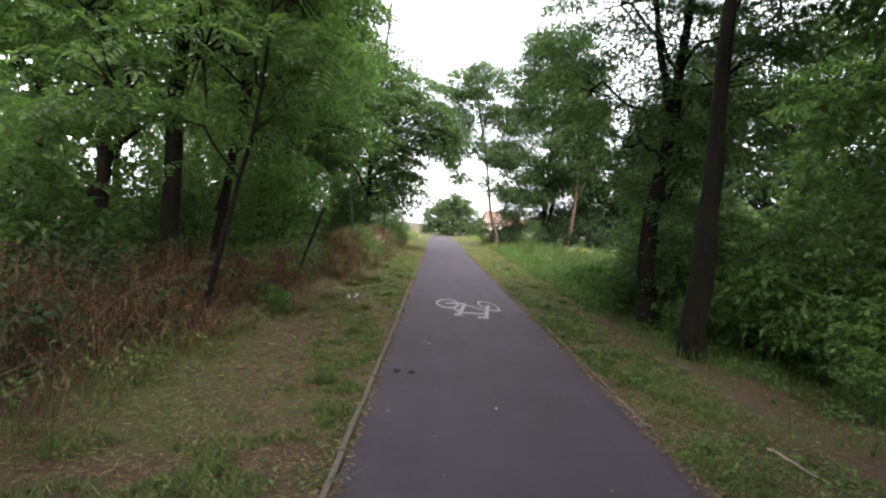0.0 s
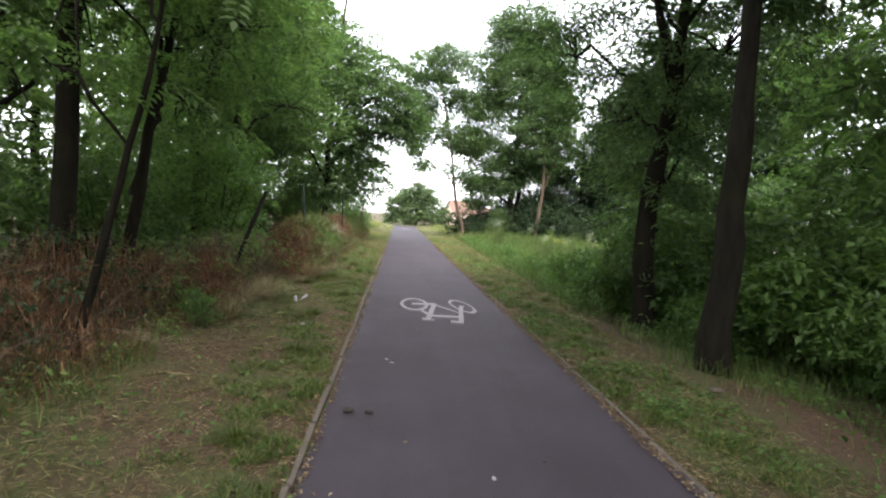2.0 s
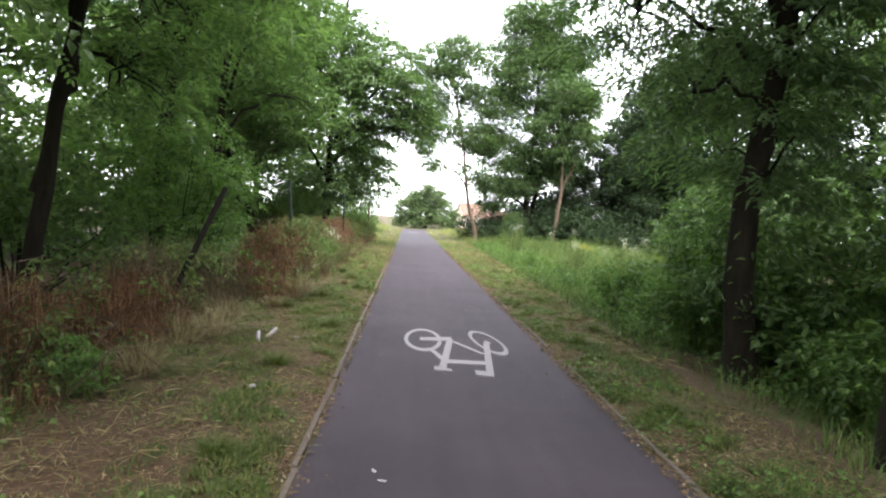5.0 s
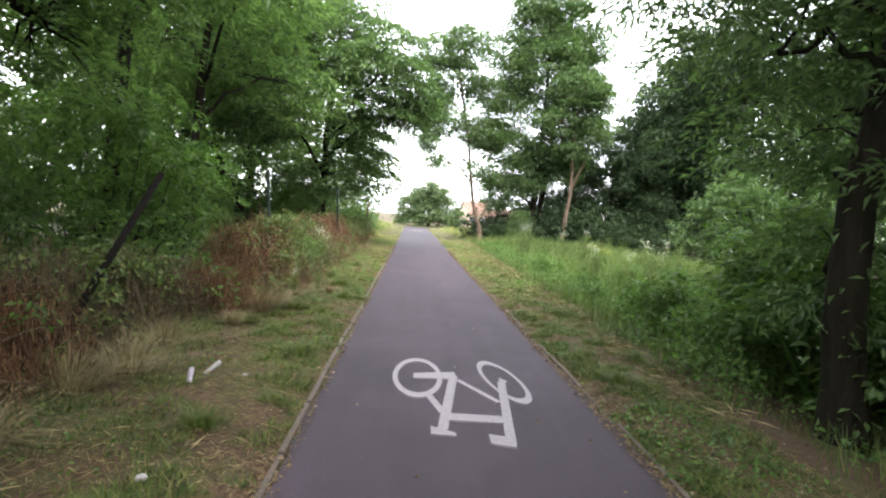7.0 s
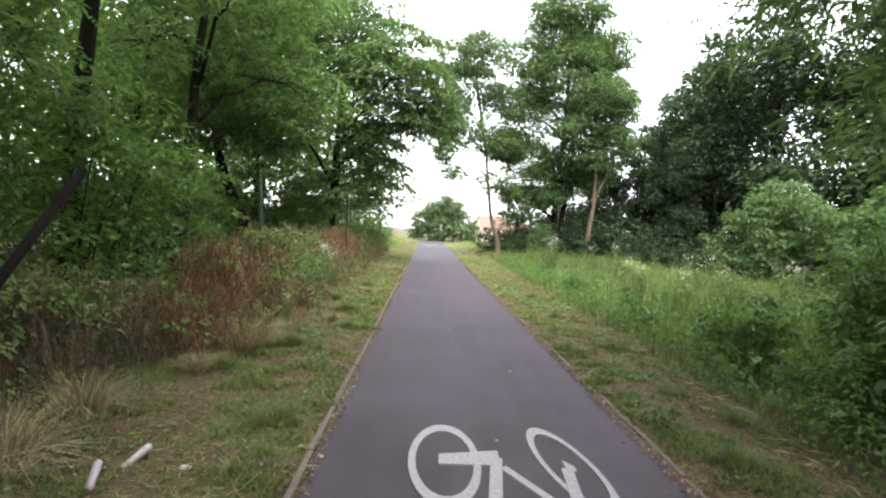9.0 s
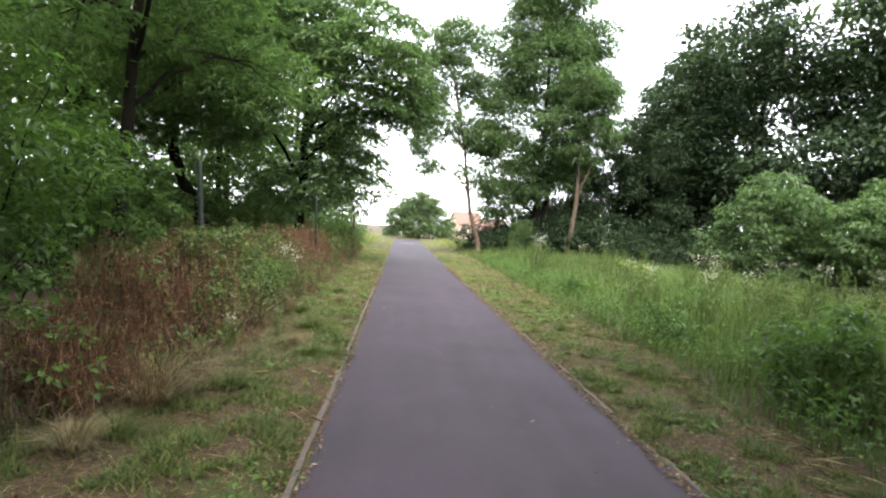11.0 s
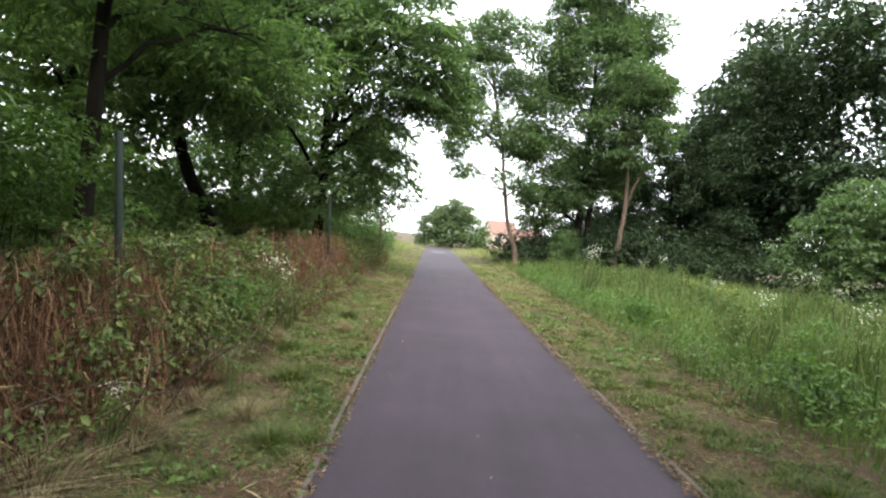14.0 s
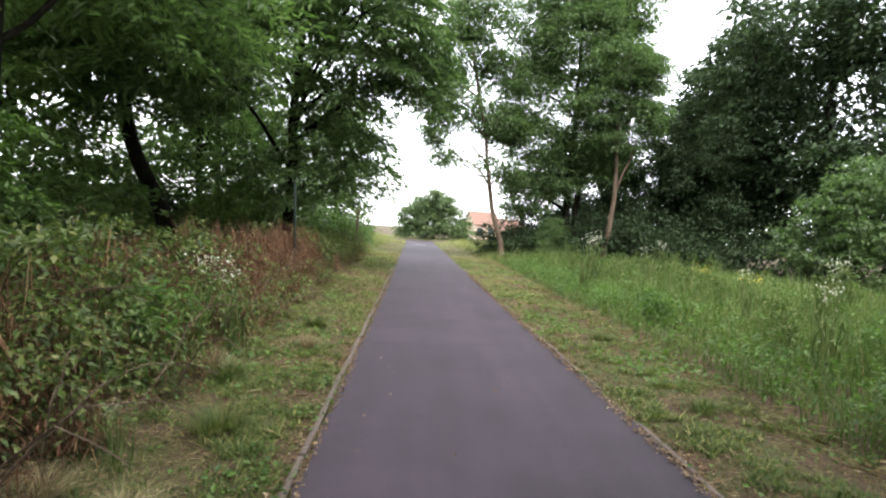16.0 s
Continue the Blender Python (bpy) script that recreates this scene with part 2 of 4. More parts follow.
def in_ball(n):
    p = rng.normal(0, 1, (n, 3))
    p /= np.linalg.norm(p, axis=1)[:, None]
    return p * rng.uniform(0, 1, (n, 1)) ** (1 / 3)


def foliage(soup, lobes, clumps, leaves, size, shape="simple", flat=0.35, spread=0.55, shell=0.45, layer=0.0):
    """Sprays of leaves in lobes (x, y, z, rx, ry, rz); with a layer height they lie in tiers with dark gaps between. Returns the sprays' middles."""
    lobes = np.asarray(lobes, float)
    vol = (lobes[:, 3] * lobes[:, 4] * lobes[:, 5]) ** 0.7
    pick = rng.choice(len(lobes), clumps, p=vol / vol.sum())
    d = in_ball(clumps)
    r = np.linalg.norm(d, axis=1)[:, None]
    d = d / r * (shell + (1 - shell) * r)
    mid = lobes[pick, :3] + d * lobes[pick, 3:]
    mid += rng.normal(0, 0.12, mid.shape) * lobes[pick, 3:].mean(1)[:, None] * 0.6
    out = mid[:, :2] - lobes[:, :2].mean(0)
    reach = np.linalg.norm(out, axis=1)[:, None] + 1e-6
    out = out / reach
    if layer:
        slope = 0.28 * reach[:, 0] + 0.35 * np.sin(1.7 * mid[:, 0] + 0.6) + 0.3 * np.sin(1.3 * mid[:, 1] + 2.0)
        tier = np.round((mid[:, 2] + slope) / layer) * layer - slope
        mid[:, 2] = 0.2 * mid[:, 2] + 0.8 * tier
    keep = mid[:, 2] > 0.15
    mid, out = mid[keep], out[keep]
    count = rng.poisson(leaves, len(mid)).clip(3)
    at = np.repeat(np.arange(len(mid)), count)
    n = len(at)
    big = rng.uniform(0.6, 1.35, len(mid))[at, None]
    off = in_ball(n) * np.array([[1, 1, flat]]) * spread * big
    off[:, 2] -= 0.35 * (off[:, 0] ** 2 + off[:, 1] ** 2) / spread
    if layer:
        off[:, 2] -= 0.32 * (off[:, :2] * out[at]).sum(1)
    pos = mid[at] + off
    pos[:, 2] = np.maximum(pos[:, 2], 0.03)
    yaw = np.arctan2(off[:, 1], off[:, 0]) - np.pi / 2 + rng.normal(0, 0.7, n)
    pitch = rng.normal(-0.3, 0.36 if layer else 0.45, n)
    roll = rng.normal(0, 0.33 if layer else 0.45, n)
    sz = size * rng.uniform(0.6, 1.3, n)
    if shape == "frond":
        scattered(soup, FROND_V, FROND_F, pos, sz, yaw, pitch, roll)
    elif shape == "long":
        scattered(soup, LONG_V, SIMPLE_F, pos, sz, yaw, pitch, roll)
    else:
        scattered(soup, SIMPLE_V, SIMPLE_F, pos, sz, yaw, pitch, roll)
    return mid


def tree(name, label, where, trunk, radius, lobes, clumps, leaves, size, mat=None, bark=None, shape="long", spread=0.75, flat=0.16,
         forks=(), shell=0.45, twigs=90, group="", limb_r=0.35, limb_from=0.25, sides=12, layer=0.8):
    """trunk: points from the base (local); lobes: crown masses (local), forks: further stems as point rows with a radius."""
    t = thing(name, label, "tree", where, group)
    soup = Soup()
    tp = np.asarray(trunk, float)
    s = np.linspace(0, 1, 14)
    src = np.linspace(0, 1, len(tp))
    pts = np.stack([np.interp(s, src, tp[:, k]) for k in range(3)], 1)
    pts[1:-1] += rng.normal(0, radius * 0.12, (12, 3)) * np.array([[1, 1, 0.2]])
    rad = radius * (1 - 0.72 * s)
    rad[0] *= 1.22
    pts = np.concatenate([[pts[0] - [0, 0, 0.15]], pts])
    rad = np.concatenate([[rad[0] * 1.08], rad])
    tube(soup, pts, rad, sides, 0.07)
    for fp, fr in forks:
        fp = np.asarray(fp, float)
        ss = np.linspace(0, 1, 9)
        q = np.stack([np.interp(ss, np.linspace(0, 1, len(fp)), fp[:, k]) for k in range(3)], 1)
        q[1:-1] += rng.normal(0, fr * 0.3, (7, 3))
        tube(soup, q, fr * (1 - 0.7 * ss), 8, 0.05)
    fo = Soup()
    mids = foliage(fo, lobes, clumps, leaves, size, shape, flat, spread, shell, layer)
    hubs = []
    for lb in lobes:
        c = np.array(lb[:3])
        fork_z = c[2] - 0.55 * np.hypot(c[0], c[1]) + rng.uniform(-0.3, 0.3)
        k = int(np.clip(np.argmin(np.abs(pts[:, 2] - fork_z)), int(limb_from * 13) + 1, 13))
        q = curve_points(pts[k], c, 7, 0.25, 0.08)
        if c[2] < pts[k][2] - 0.4:
            hubs.append(c)
            continue
        r0 = min(rad[k] * 0.7, radius * limb_r)
        if group:
            tube(soup, q, np.linspace(r0, 0.025, 7), 6)
        else:
            limb = Soup()
            tube(limb, q, np.linspace(r0, 0.025, 7), 6)
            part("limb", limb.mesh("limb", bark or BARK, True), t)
        hubs.append(c)
    hubs = np.array(hubs)
    for m in mids[rng.permutation(len(mids))[:twigs]]:
        h = hubs[np.argmin(((hubs - m) ** 2).sum(1))]
        tube(soup, curve_points(h, m, 4, 0.1, 0.05), np.linspace(0.025, 0.006, 4), 4)
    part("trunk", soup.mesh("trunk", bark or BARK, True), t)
    part("crown", fo.mesh("crown", mat or LEAF), t)
    return t


def shrub(name, label, category, where, lobes, clumps, leaves, size, mat, stems=14, stem_mat=None, spread=0.3, flat=0.5, shape="simple", shell=0.3, group="", bloom=None, layer=0.0):
    t = thing(name, label, category, where, group)
    fo, st = Soup(), Soup()
    mids = foliage(fo, lobes, clumps, leaves, size, shape, flat, spread, shell, layer)
    for m in mids[rng.permutation(len(mids))[:stems]]:
        base = np.array([m[0] * 0.35 + rng.normal(0, 0.08), m[1] * 0.35 + rng.normal(0, 0.08), -0.05])
        tube(st, curve_points(base, m, 5, 0.12, 0.03), np.linspace(0.018, 0.005, 5), 4)
    tagged(part("branchwork", st.mesh("branchwork", stem_mat or BARK), t), kind="stuff")
    tagged(part("foliage", fo.mesh("foliage", mat), t), kind="stuff")
    if bloom:
        bl = Soup()
        top = mids[np.argsort(-mids[:, 2])[: max(4, len(mids) // 5)]]
        at = np.repeat(top, 14, axis=0)
        pos = at + rng.normal(0, 0.06, at.shape) + [0, 0, 0.08]
        n = len(pos)
        scattered(bl, SIMPLE_V, SIMPLE_F, pos, 0.035 * rng.uniform(0.6, 1.4, n), rng.uniform(0, 6.28, n), rng.normal(0, 0.6, n), rng.normal(0, 0.6, n))
        tagged(part("blossom", bl.mesh("blossom", bloom), t, "small flat flower heads"), kind="stuff")
    return t


# ---- the lie of the land ----
def left_edge(y):
    return -0.5 - 0.0165 * y


def right_edge(y):
    return 1.97 - 0.0115 * y


def land(x, y):
    """Height of the ground: level by the path, gently uneven in the wood and the meadow."""
    x, y = np.asarray(x, float), np.asarray(y, float)
    out = np.maximum(np.maximum(left_edge(y) - 0.1 - x, x - right_edge(y) - 0.1), 0)
    soft = np.clip(out / 1.5, 0, 1)
    h = 0.045 * np.sin(1.3 * x + 0.6 * y) * np.sin(0.9 * y - 0.5 * x) + 0.03 * np.sin(3.1 * x - 1.1) * np.sin(2.3 * y)
    left = np.clip((left_edge(y) - 1.2 - x) / 2.0, 0, 1) * 0.16
    left = left - 0.26 * np.clip((x - right_edge(y) - 1.35) / 1.4, 0, 1) * np.clip((14.5 - y) / 2.5, 0, 1)
    near = np.exp(-(np.hypot(x, y - 30) / 90) ** 2)
    return np.where(out > 0, -0.02 + 0.045 * np.clip(out / 0.25, 0, 1) + (h * soft + left) * near, -0.03)


gx = np.concatenate([[-2500, -900, -300, -120, -60, -35, -22], np.arange(-15, 15.01, 0.2), [22, 35, 60, 120, 300, 900, 2500]])
gy = np.concatenate([[-2500, -600, -150, -50, -20], np.arange(-8, 40, 0.25), np.arange(40, 100, 1.5), [120, 160, 250, 500, 1200, 4000]])
GX, GY = np.meshgrid(gx, gy, indexing="ij")
gv = np.stack([GX, GY, land(GX, GY)], -1).reshape(-1, 3)
gi, gj = np.meshgrid(np.arange(len(gx) - 1), np.arange(len(gy) - 1), indexing="ij")
nj = len(gy)
gf = np.stack([gi * nj + gj, (gi + 1) * nj + gj, (gi + 1) * nj + gj + 1, gi * nj + gj + 1], -1).reshape(-1, 4)
tagged(new("ground", mesh_of("ground", gv, gf, GROUND, True)), "brown earth with thin patchy turf beside the path", "ground", kind="structure")


def ribbon(name, rows_y, lo, hi, z, mat, cols=9):
    """A strip with slightly ragged edges."""
    y = np.asarray(rows_y, float)
    a = lo(y) + rng.normal(0, 0.012, len(y))
    b = hi(y) + rng.normal(0, 0.02, len(y))
    k = np.linspace(0, 1, cols)
    X = a[:, None] * (1 - k) + b[:, None] * k
    Y = np.tile(y[:, None], (1, cols))
    Z = z + 0.012 * np.sin(np.pi * k)[None] * np.ones_like(X)
    v = np.stack([X, Y, Z], -1).reshape(-1, 3)
    i, j = np.meshgrid(np.arange(len(y) - 1), np.arange(cols - 1), indexing="ij")
    f = np.stack([i * cols + j, i * cols + j + 1, (i + 1) * cols + j + 1, (i + 1) * cols + j], -1).reshape(-1, 4)
    return mesh_of(name, v, f, mat, True)


road_y = np.concatenate([np.arange(-9, 45, 0.2), np.arange(45, 79, 1.0)])
tagged(new("pavement", ribbon("pavement", road_y, left_edge, right_edge, 0.0, ASPHALT)), "dark grey asphalt cycle path with worn lighter streaks", "path", kind="structure")


def cross_road():
    k = np.linspace(-40, 40, 60)
    v = np.concatenate([np.stack([k, 79.0 + 0 * k, 0.012 + 0 * k], 1), np.stack([k, 81.8 + 0 * k, 0.012 + 0 * k], 1)])
    v[:, 2] += 0.03
    f = np.array([(i, i + 1, 61 + i, 60 + i) for i in range(59)])
    return mesh_of("road", v, f, ASPHALT)


tagged(new("road", cross_road()), "narrow asphalt lane crossing the path's far end", "road", kind="structure")


# ---- painted bicycle ----
def bicycle_mark(mark):
    top, low = 0.021, 0.004

    def stroke(name, soup):
        me = soup.mesh(name, PAINT)
        me.transform(Matrix.Translation((-0.6, -11.5, 0)))
        part(name, me, mark)

    def bar(p, q, half_p, half_q=None):
        half_q = half_q or half_p
        c = [(p[0] - half_p[0], p[1] - half_p[1]), (p[0] + half_p[0], p[1] + half_p[1]), (q[0] + half_q[0], q[1] + half_q[1]), (q[0] - half_q[0], q[1] - half_q[1])]
        v = [(x, y, z) for z in (low, top) for x, y in c]
        soup = Soup()
        soup.add(v, [(4, 5, 6, 7), (0, 1, 5, 4), (1, 2, 6, 5), (2, 3, 7, 6), (3, 0, 4, 7)])
        stroke("stroke", soup)

    def wheel(cx, cy, rx, ry, shear):
        soup = Soup()
        a = np.linspace(0, 2 * np.pi, 48, endpoint=False)
        v = [(cx + r * rx * np.cos(t), cy + r * (ry * np.sin(t) - shear * np.cos(t)), z) for r, z in ((1.0, low), (1.0, top), (0.8, top), (0.8, low)) for t in a]
        f = [(k * 48 + i, k * 48 + (i + 1) % 48, (k + 1) * 48 + (i + 1) % 48, (k + 1) * 48 + i) for k in range(3) for i in range(48)]
        soup.add(v, f)
        stroke("wheel", soup)

    wheel(0.18, 11.97, 0.25, 0.69, 0.0)
    wheel(1.05, 12.02, 0.22, 0.64, 0.34)
    top = 0.0215
    bar((0.14, 11.97), (0.57, 12.06), (0.0, 0.085), (0.0, 0.13))
    top = 0.022
    bar((0.55, 12.05), (0.38, 10.55), (0.042, 0))
    top = 0.0225
    bar((0.27, 11.42), (0.40, 10.92), (0.03, 0.02))
    bar((0.29, 10.53), (0.48, 10.47), (0, 0.08), (0, 0.03))
    top = 0.023
    bar((0.40, 10.84), (0.90, 10.85), (0, 0.08))
    top = 0.0235
    bar((1.03, 11.95), (0.88, 10.34), (0.04, 0))
    top = 0.024
    bar((0.73, 10.42), (0.91, 10.38), (0, 0.09))
    bar((1.02, 12.0), (1.09, 11.95), (0, 0.09), (0, 0.04))
    bar((0.58, 11.9), (0.92, 11.28), (0.024, 0.02))
    return mark


mark = bicycle_mark(thing("bicycle_marking", "worn white bicycle symbol painted on the asphalt", "road marking", (0.6, 11.5, 0), "bicycle symbols"))
copy_thing(mark, pose(-0.25, 64.5, 0))

# ---- trees ----
# two stout trunks beside the path
# The last lobe overhangs the path out of view, added to shade it.
tree("locust_tree", "tall locust tree with a dark straight trunk beside the verge", (3.88, 8.52, -0.13), [(0, 0, 0), (0.0, 0.0, 1.75), (0.06, 0.03, 3.2), (0.1, 0.05, 5), (0.3, 0, 12)], 0.2,
     [(2.0, -0.5, 7.2, 1.6, 2.2, 1.6), (-0.2, 0.2, 10, 2.2, 2.6, 1.8), (1.6, -2.5, 8.5, 2.2, 2.2, 2.0), (0.6, 0.5, 12.5, 2.2, 2.2, 1.6), (-1.6, -3.6, 10.0, 2.0, 2.2, 1.3)],
     620, 50, 0.18, LEAF, limb_from=0.5)
tree("locust_tree", "forked locust tree with leafy shoots along its trunk", (4.22, 11.4, -0.12), [(0, 0, 0), (-0.16, 0, 1.5), (0.04, 0, 2.95), (0.15, 0, 4.3), (0.25, 0, 5.3), (0.6, 0, 12)], 0.2,
     [(-0.9, 0.6, 6.6, 1.3, 1.6, 1.1), (-1.2, 1.4, 5.0, 1.0, 1.2, 0.9), (1.2, 0.5, 5.0, 1.4, 1.6, 1.6), (0.9, 1.2, 3.4, 1.2, 1.3, 1.1), (0.4, 0.8, 9.5, 2.2, 2.4, 2.0), (-1.4, 0.2, 8.6, 1.4, 1.6, 1.3), (1.8, -0.4, 7.0, 1.5, 1.8, 1.6), (0.25, 0.2, 2.6, 0.5, 0.6, 0.9), (-0.6, 0.7, 3.7, 0.8, 0.9, 0.8), (0.2, -0.2, 4.2, 0.7, 0.6, 0.8), (0.1, 0.45, 1.4, 0.45, 0.4, 0.6)],
     680, 74, 0.115, LEAF, limb_r=0.2, forks=[([(0.16, 0, 4.2), (-0.1, 0.1, 5.2), (-0.4, 0.2, 6.8), (-0.8, 0.3, 8.6)], 0.1)])

# the wood beside the path, its sprays hanging towards the light
tree("young_tree", "slender leaning young tree at the wood's edge", (-3.0, 7.1, 0.1), [(0, 0, 0), (0.25, 0.1, 1.4), (0.55, 0.2, 2.9), (0.7, 0.3, 6)], 0.048,
     [(-0.3, 0.4, 3.6, 1.2, 1.3, 0.8), (0.6, 0.8, 4.6, 1.1, 1.3, 0.8), (-1.2, 0.2, 2.9, 1.0, 1.0, 0.6), (0.3, 0.5, 6.0, 1.4, 1.5, 1.0)], 80, 16, 0.36, LEAF_SUN, shape="frond", limb_from=0.5)
tree("wood_tree", "dark upright tree inside the wood", (-4.95, 10.3, 0.12), [(0, 0, 0), (-0.05, 0, 3), (0.1, 0.1, 7), (0.2, 0, 12)], 0.19,
     [(1.4, -0.6, 4.8, 1.5, 1.7, 0.9), (1.6, 1.4, 5.8, 1.5, 1.7, 1.0), (-1.0, -0.8, 5.2, 1.7, 1.7, 1.2), (0.2, 0.4, 8.4, 2.4, 2.4, 1.8), (2.2, 0.0, 7.2, 1.2, 1.5, 1.0)], 145, 16, 0.4, LEAF_SUN, shape="frond")
tree("wood_tree", "thin leaning tree inside the wood", (-4.7, 11.5, 0.12), [(0, 0, 0), (0.25, 0, 2.2), (0.75, 0.1, 5), (1.1, 0.1, 9)], 0.11,
     [(0.9, 0.8, 4.4, 1.3, 1.5, 0.8), (1.6, 0.4, 6.2, 1.4, 1.6, 1.0), (0.2, 1.6, 3.4, 1.2, 1.3, 0.7), (1.4, 0.6, 8.2, 1.7, 1.8, 1.2)], 95, 16, 0.38, LEAF_SUN, shape="frond",
     forks=[([(0.1, 0, 1.5), (0.45, 0.1, 3), (0.4, 0.2, 6)], 0.07)])
tree("wood_tree", "dark tree with a long branch leaning across the wood", (-6.2, 10.2, 0.12), [(0, 0, 0), (0.05, 0, 3), (0, 0.1, 6), (0.1, 0, 10)], 0.14,
     [(0.2, -0.9, 4.6, 1.6, 1.6, 1.0), (-1.4, 0.2, 5.4, 1.7, 1.8, 1.2), (0.9, 0.8, 6.6, 1.7, 1.8, 1.2), (0, 0, 8.6, 2.2, 2.2, 1.6)], 160, 36, 0.19, LEAF_SUN,
     forks=[([(-0.9, 0.3, 0.6), (0.1, 0.1, 2.4), (0.9, 0, 3.1)], 0.09), ([(0.55, 0, 2.85), (0.45, 0, 3.6), (0.1, -0.1, 5)], 0.06)])
tree("locust_tree", "big locust tree with sprays overhanging the cycle path", (-4.55, 33, 0.1), [(0, 0, 0), (0.05, 0, 2.5), (0.0, 0, 5), (0.3, 0, 9), (0.6, 0, 14)], 0.2,
     [(2.5, -3.4, 7.0, 1.6, 2.0, 1.2), (1.9, -1.0, 5.0, 1.5, 2.2, 1.4), (1.9, 1.6, 3.6, 1.2, 2.2, 1.6), (-1.6, -4.2, 5.6, 2.2, 2.6, 1.5), (-0.9, -2.0, 8.4, 2.4, 2.6, 1.6), (1.6, 0.4, 8.6, 1.8, 2.2, 1.3), (-1.8, 0.8, 11.2, 2.4, 2.6, 1.7), (0.4, -1.2, 3.0, 1.8, 2.0, 1.0), (3.6, -1.6, 6.2, 1.0, 1.4, 1.0), (2.8, -2.6, 8.5, 1.2, 1.6, 0.9), (-3.4, -2.0, 8.0, 2.2, 2.2, 1.8), (3.9, -2.0, 7.2, 0.9, 1.2, 0.8), (1.4, -1.0, 10.2, 1.3, 1.6, 0.9), (4.3, -0.6, 6.3, 0.6, 0.9, 0.9)],
     900, 48, 0.22, LEAF, forks=[([(0, 0, 4.4), (0.6, -0.2, 6), (1.6, -0.6, 8)], 0.1), ([(0.02, 0, 2.6), (0.4, -0.1, 4.2), (0.7, -0.2, 6)], 0.06)])
tree("wood_tree", "thick dark tree leaning away from the path", (-7.6, 32, 0.1), [(0, 0, 0), (-0.6, 0, 1.6), (-1.6, -0.2, 4), (-2.2, 0, 8), (-2.6, 0, 12)], 0.3,
     [(-0.5, -2.5, 5.8, 2.4, 2.4, 1.6), (-3.2, -1.0, 7.5, 2.6, 2.6, 2.0), (0.6, -0.6, 9.0, 2.2, 2.4, 1.8), (-2.0, 0.2, 11.5, 2.8, 2.8, 2.2)], 500, 42, 0.24, LEAF)
tree("wood_tree", "locust tree over the thicket with feathery sprays", (-6.4, 22.5, 0.1), [(0, 0, 0), (0.1, 0, 3), (0.3, 0, 7), (0.2, 0, 12)], 0.17,
     [(1.5, 2.2, 5.4, 1.8, 2.2, 1.2), (0.2, 3.6, 6.4, 2.0, 2.2, 1.3), (-1.2, 0.4, 5.8, 2.0, 2.0, 1.4), (1.6, 0.2, 8.0, 1.8, 2.2, 1.4), (0, 1.0, 10.5, 2.6, 2.6, 2.0), (1.9, -2.4, 6.6, 1.5, 1.8, 1.0)], 400, 44, 0.2, LEAF_SUN)
tree("wood_tree", "locust tree over the path edge with feathery sprays", (-5.4, 16.5, 0.1), [(0, 0, 0), (0.1, 0, 3), (0.5, 0, 7), (0.7, 0, 12)], 0.15,
     [(1.2, -0.6, 5.8, 1.4, 2.0, 1.0), (0.9, 0.4, 7.2, 1.2, 2.0, 1.0), (-0.6, 0.6, 5.4, 1.8, 1.8, 1.2), (0.0, 1.8, 8.2, 1.9, 2.2, 1.3), (-0.6, 0, 10.2, 2.2, 2.4, 1.5), (0.2, -2.2, 7.6, 1.6, 1.8, 1.2)], 290, 44, 0.18, LEAF_SUN)

# the far side of the meadow
tree("slim_tree", "slim tree with a bent pale trunk by the verge", (4.35, 45.5, 0.1), [(0, 0, 0), (-0.2, 0, 1.0), (-0.8, 0, 2.9), (-1.3, 0, 6.3), (-2.2, 0, 10.7), (-3.0, 0, 14.5)], 0.17,
     [(-2.8, 0, 8.6, 1.5, 1.4, 1.4), (-0.6, 0.3, 7.6, 1.3, 1.4, 1.1), (-2.5, 0, 11.2, 1.8, 1.6, 1.5), (-4.0, 0.2, 6.2, 0.6, 0.8, 1.2), (-1.8, -0.2, 13.2, 1.5, 1.4, 1.3), (-0.6, -0.3, 5.0, 1.1, 1.1, 0.6), (-3.2, 0.3, 5.4, 0.6, 0.7, 0.6), (-3.8, 0.1, 10.0, 1.1, 1.0, 1.1), (-4.3, 0, 8.6, 1.0, 1.0, 1.0), (-4.3, 0.2, 7.2, 0.6, 0.6, 1.2), (-3.4, 0, 13.0, 1.6, 1.2, 1.2), (-0.6, 0.2, 10.2, 1.2, 1.1, 1.2), (-4.6, 0, 12.2, 0.9, 0.9, 0.9), (0.2, 0, 4.4, 0.7, 0.8, 0.5)], 560, 44, 0.22, LEAF, bark=BARK_PALE, spread=0.6, flat=0.5, layer=0.0)
tree("tall_tree", "tall broad tree with twin trunks behind the meadow", (8.1, 47, 0.1), [(0, 0, 0), (0.05, 0, 4), (0.2, 0, 9), (0.2, 0, 16)], 0.26,
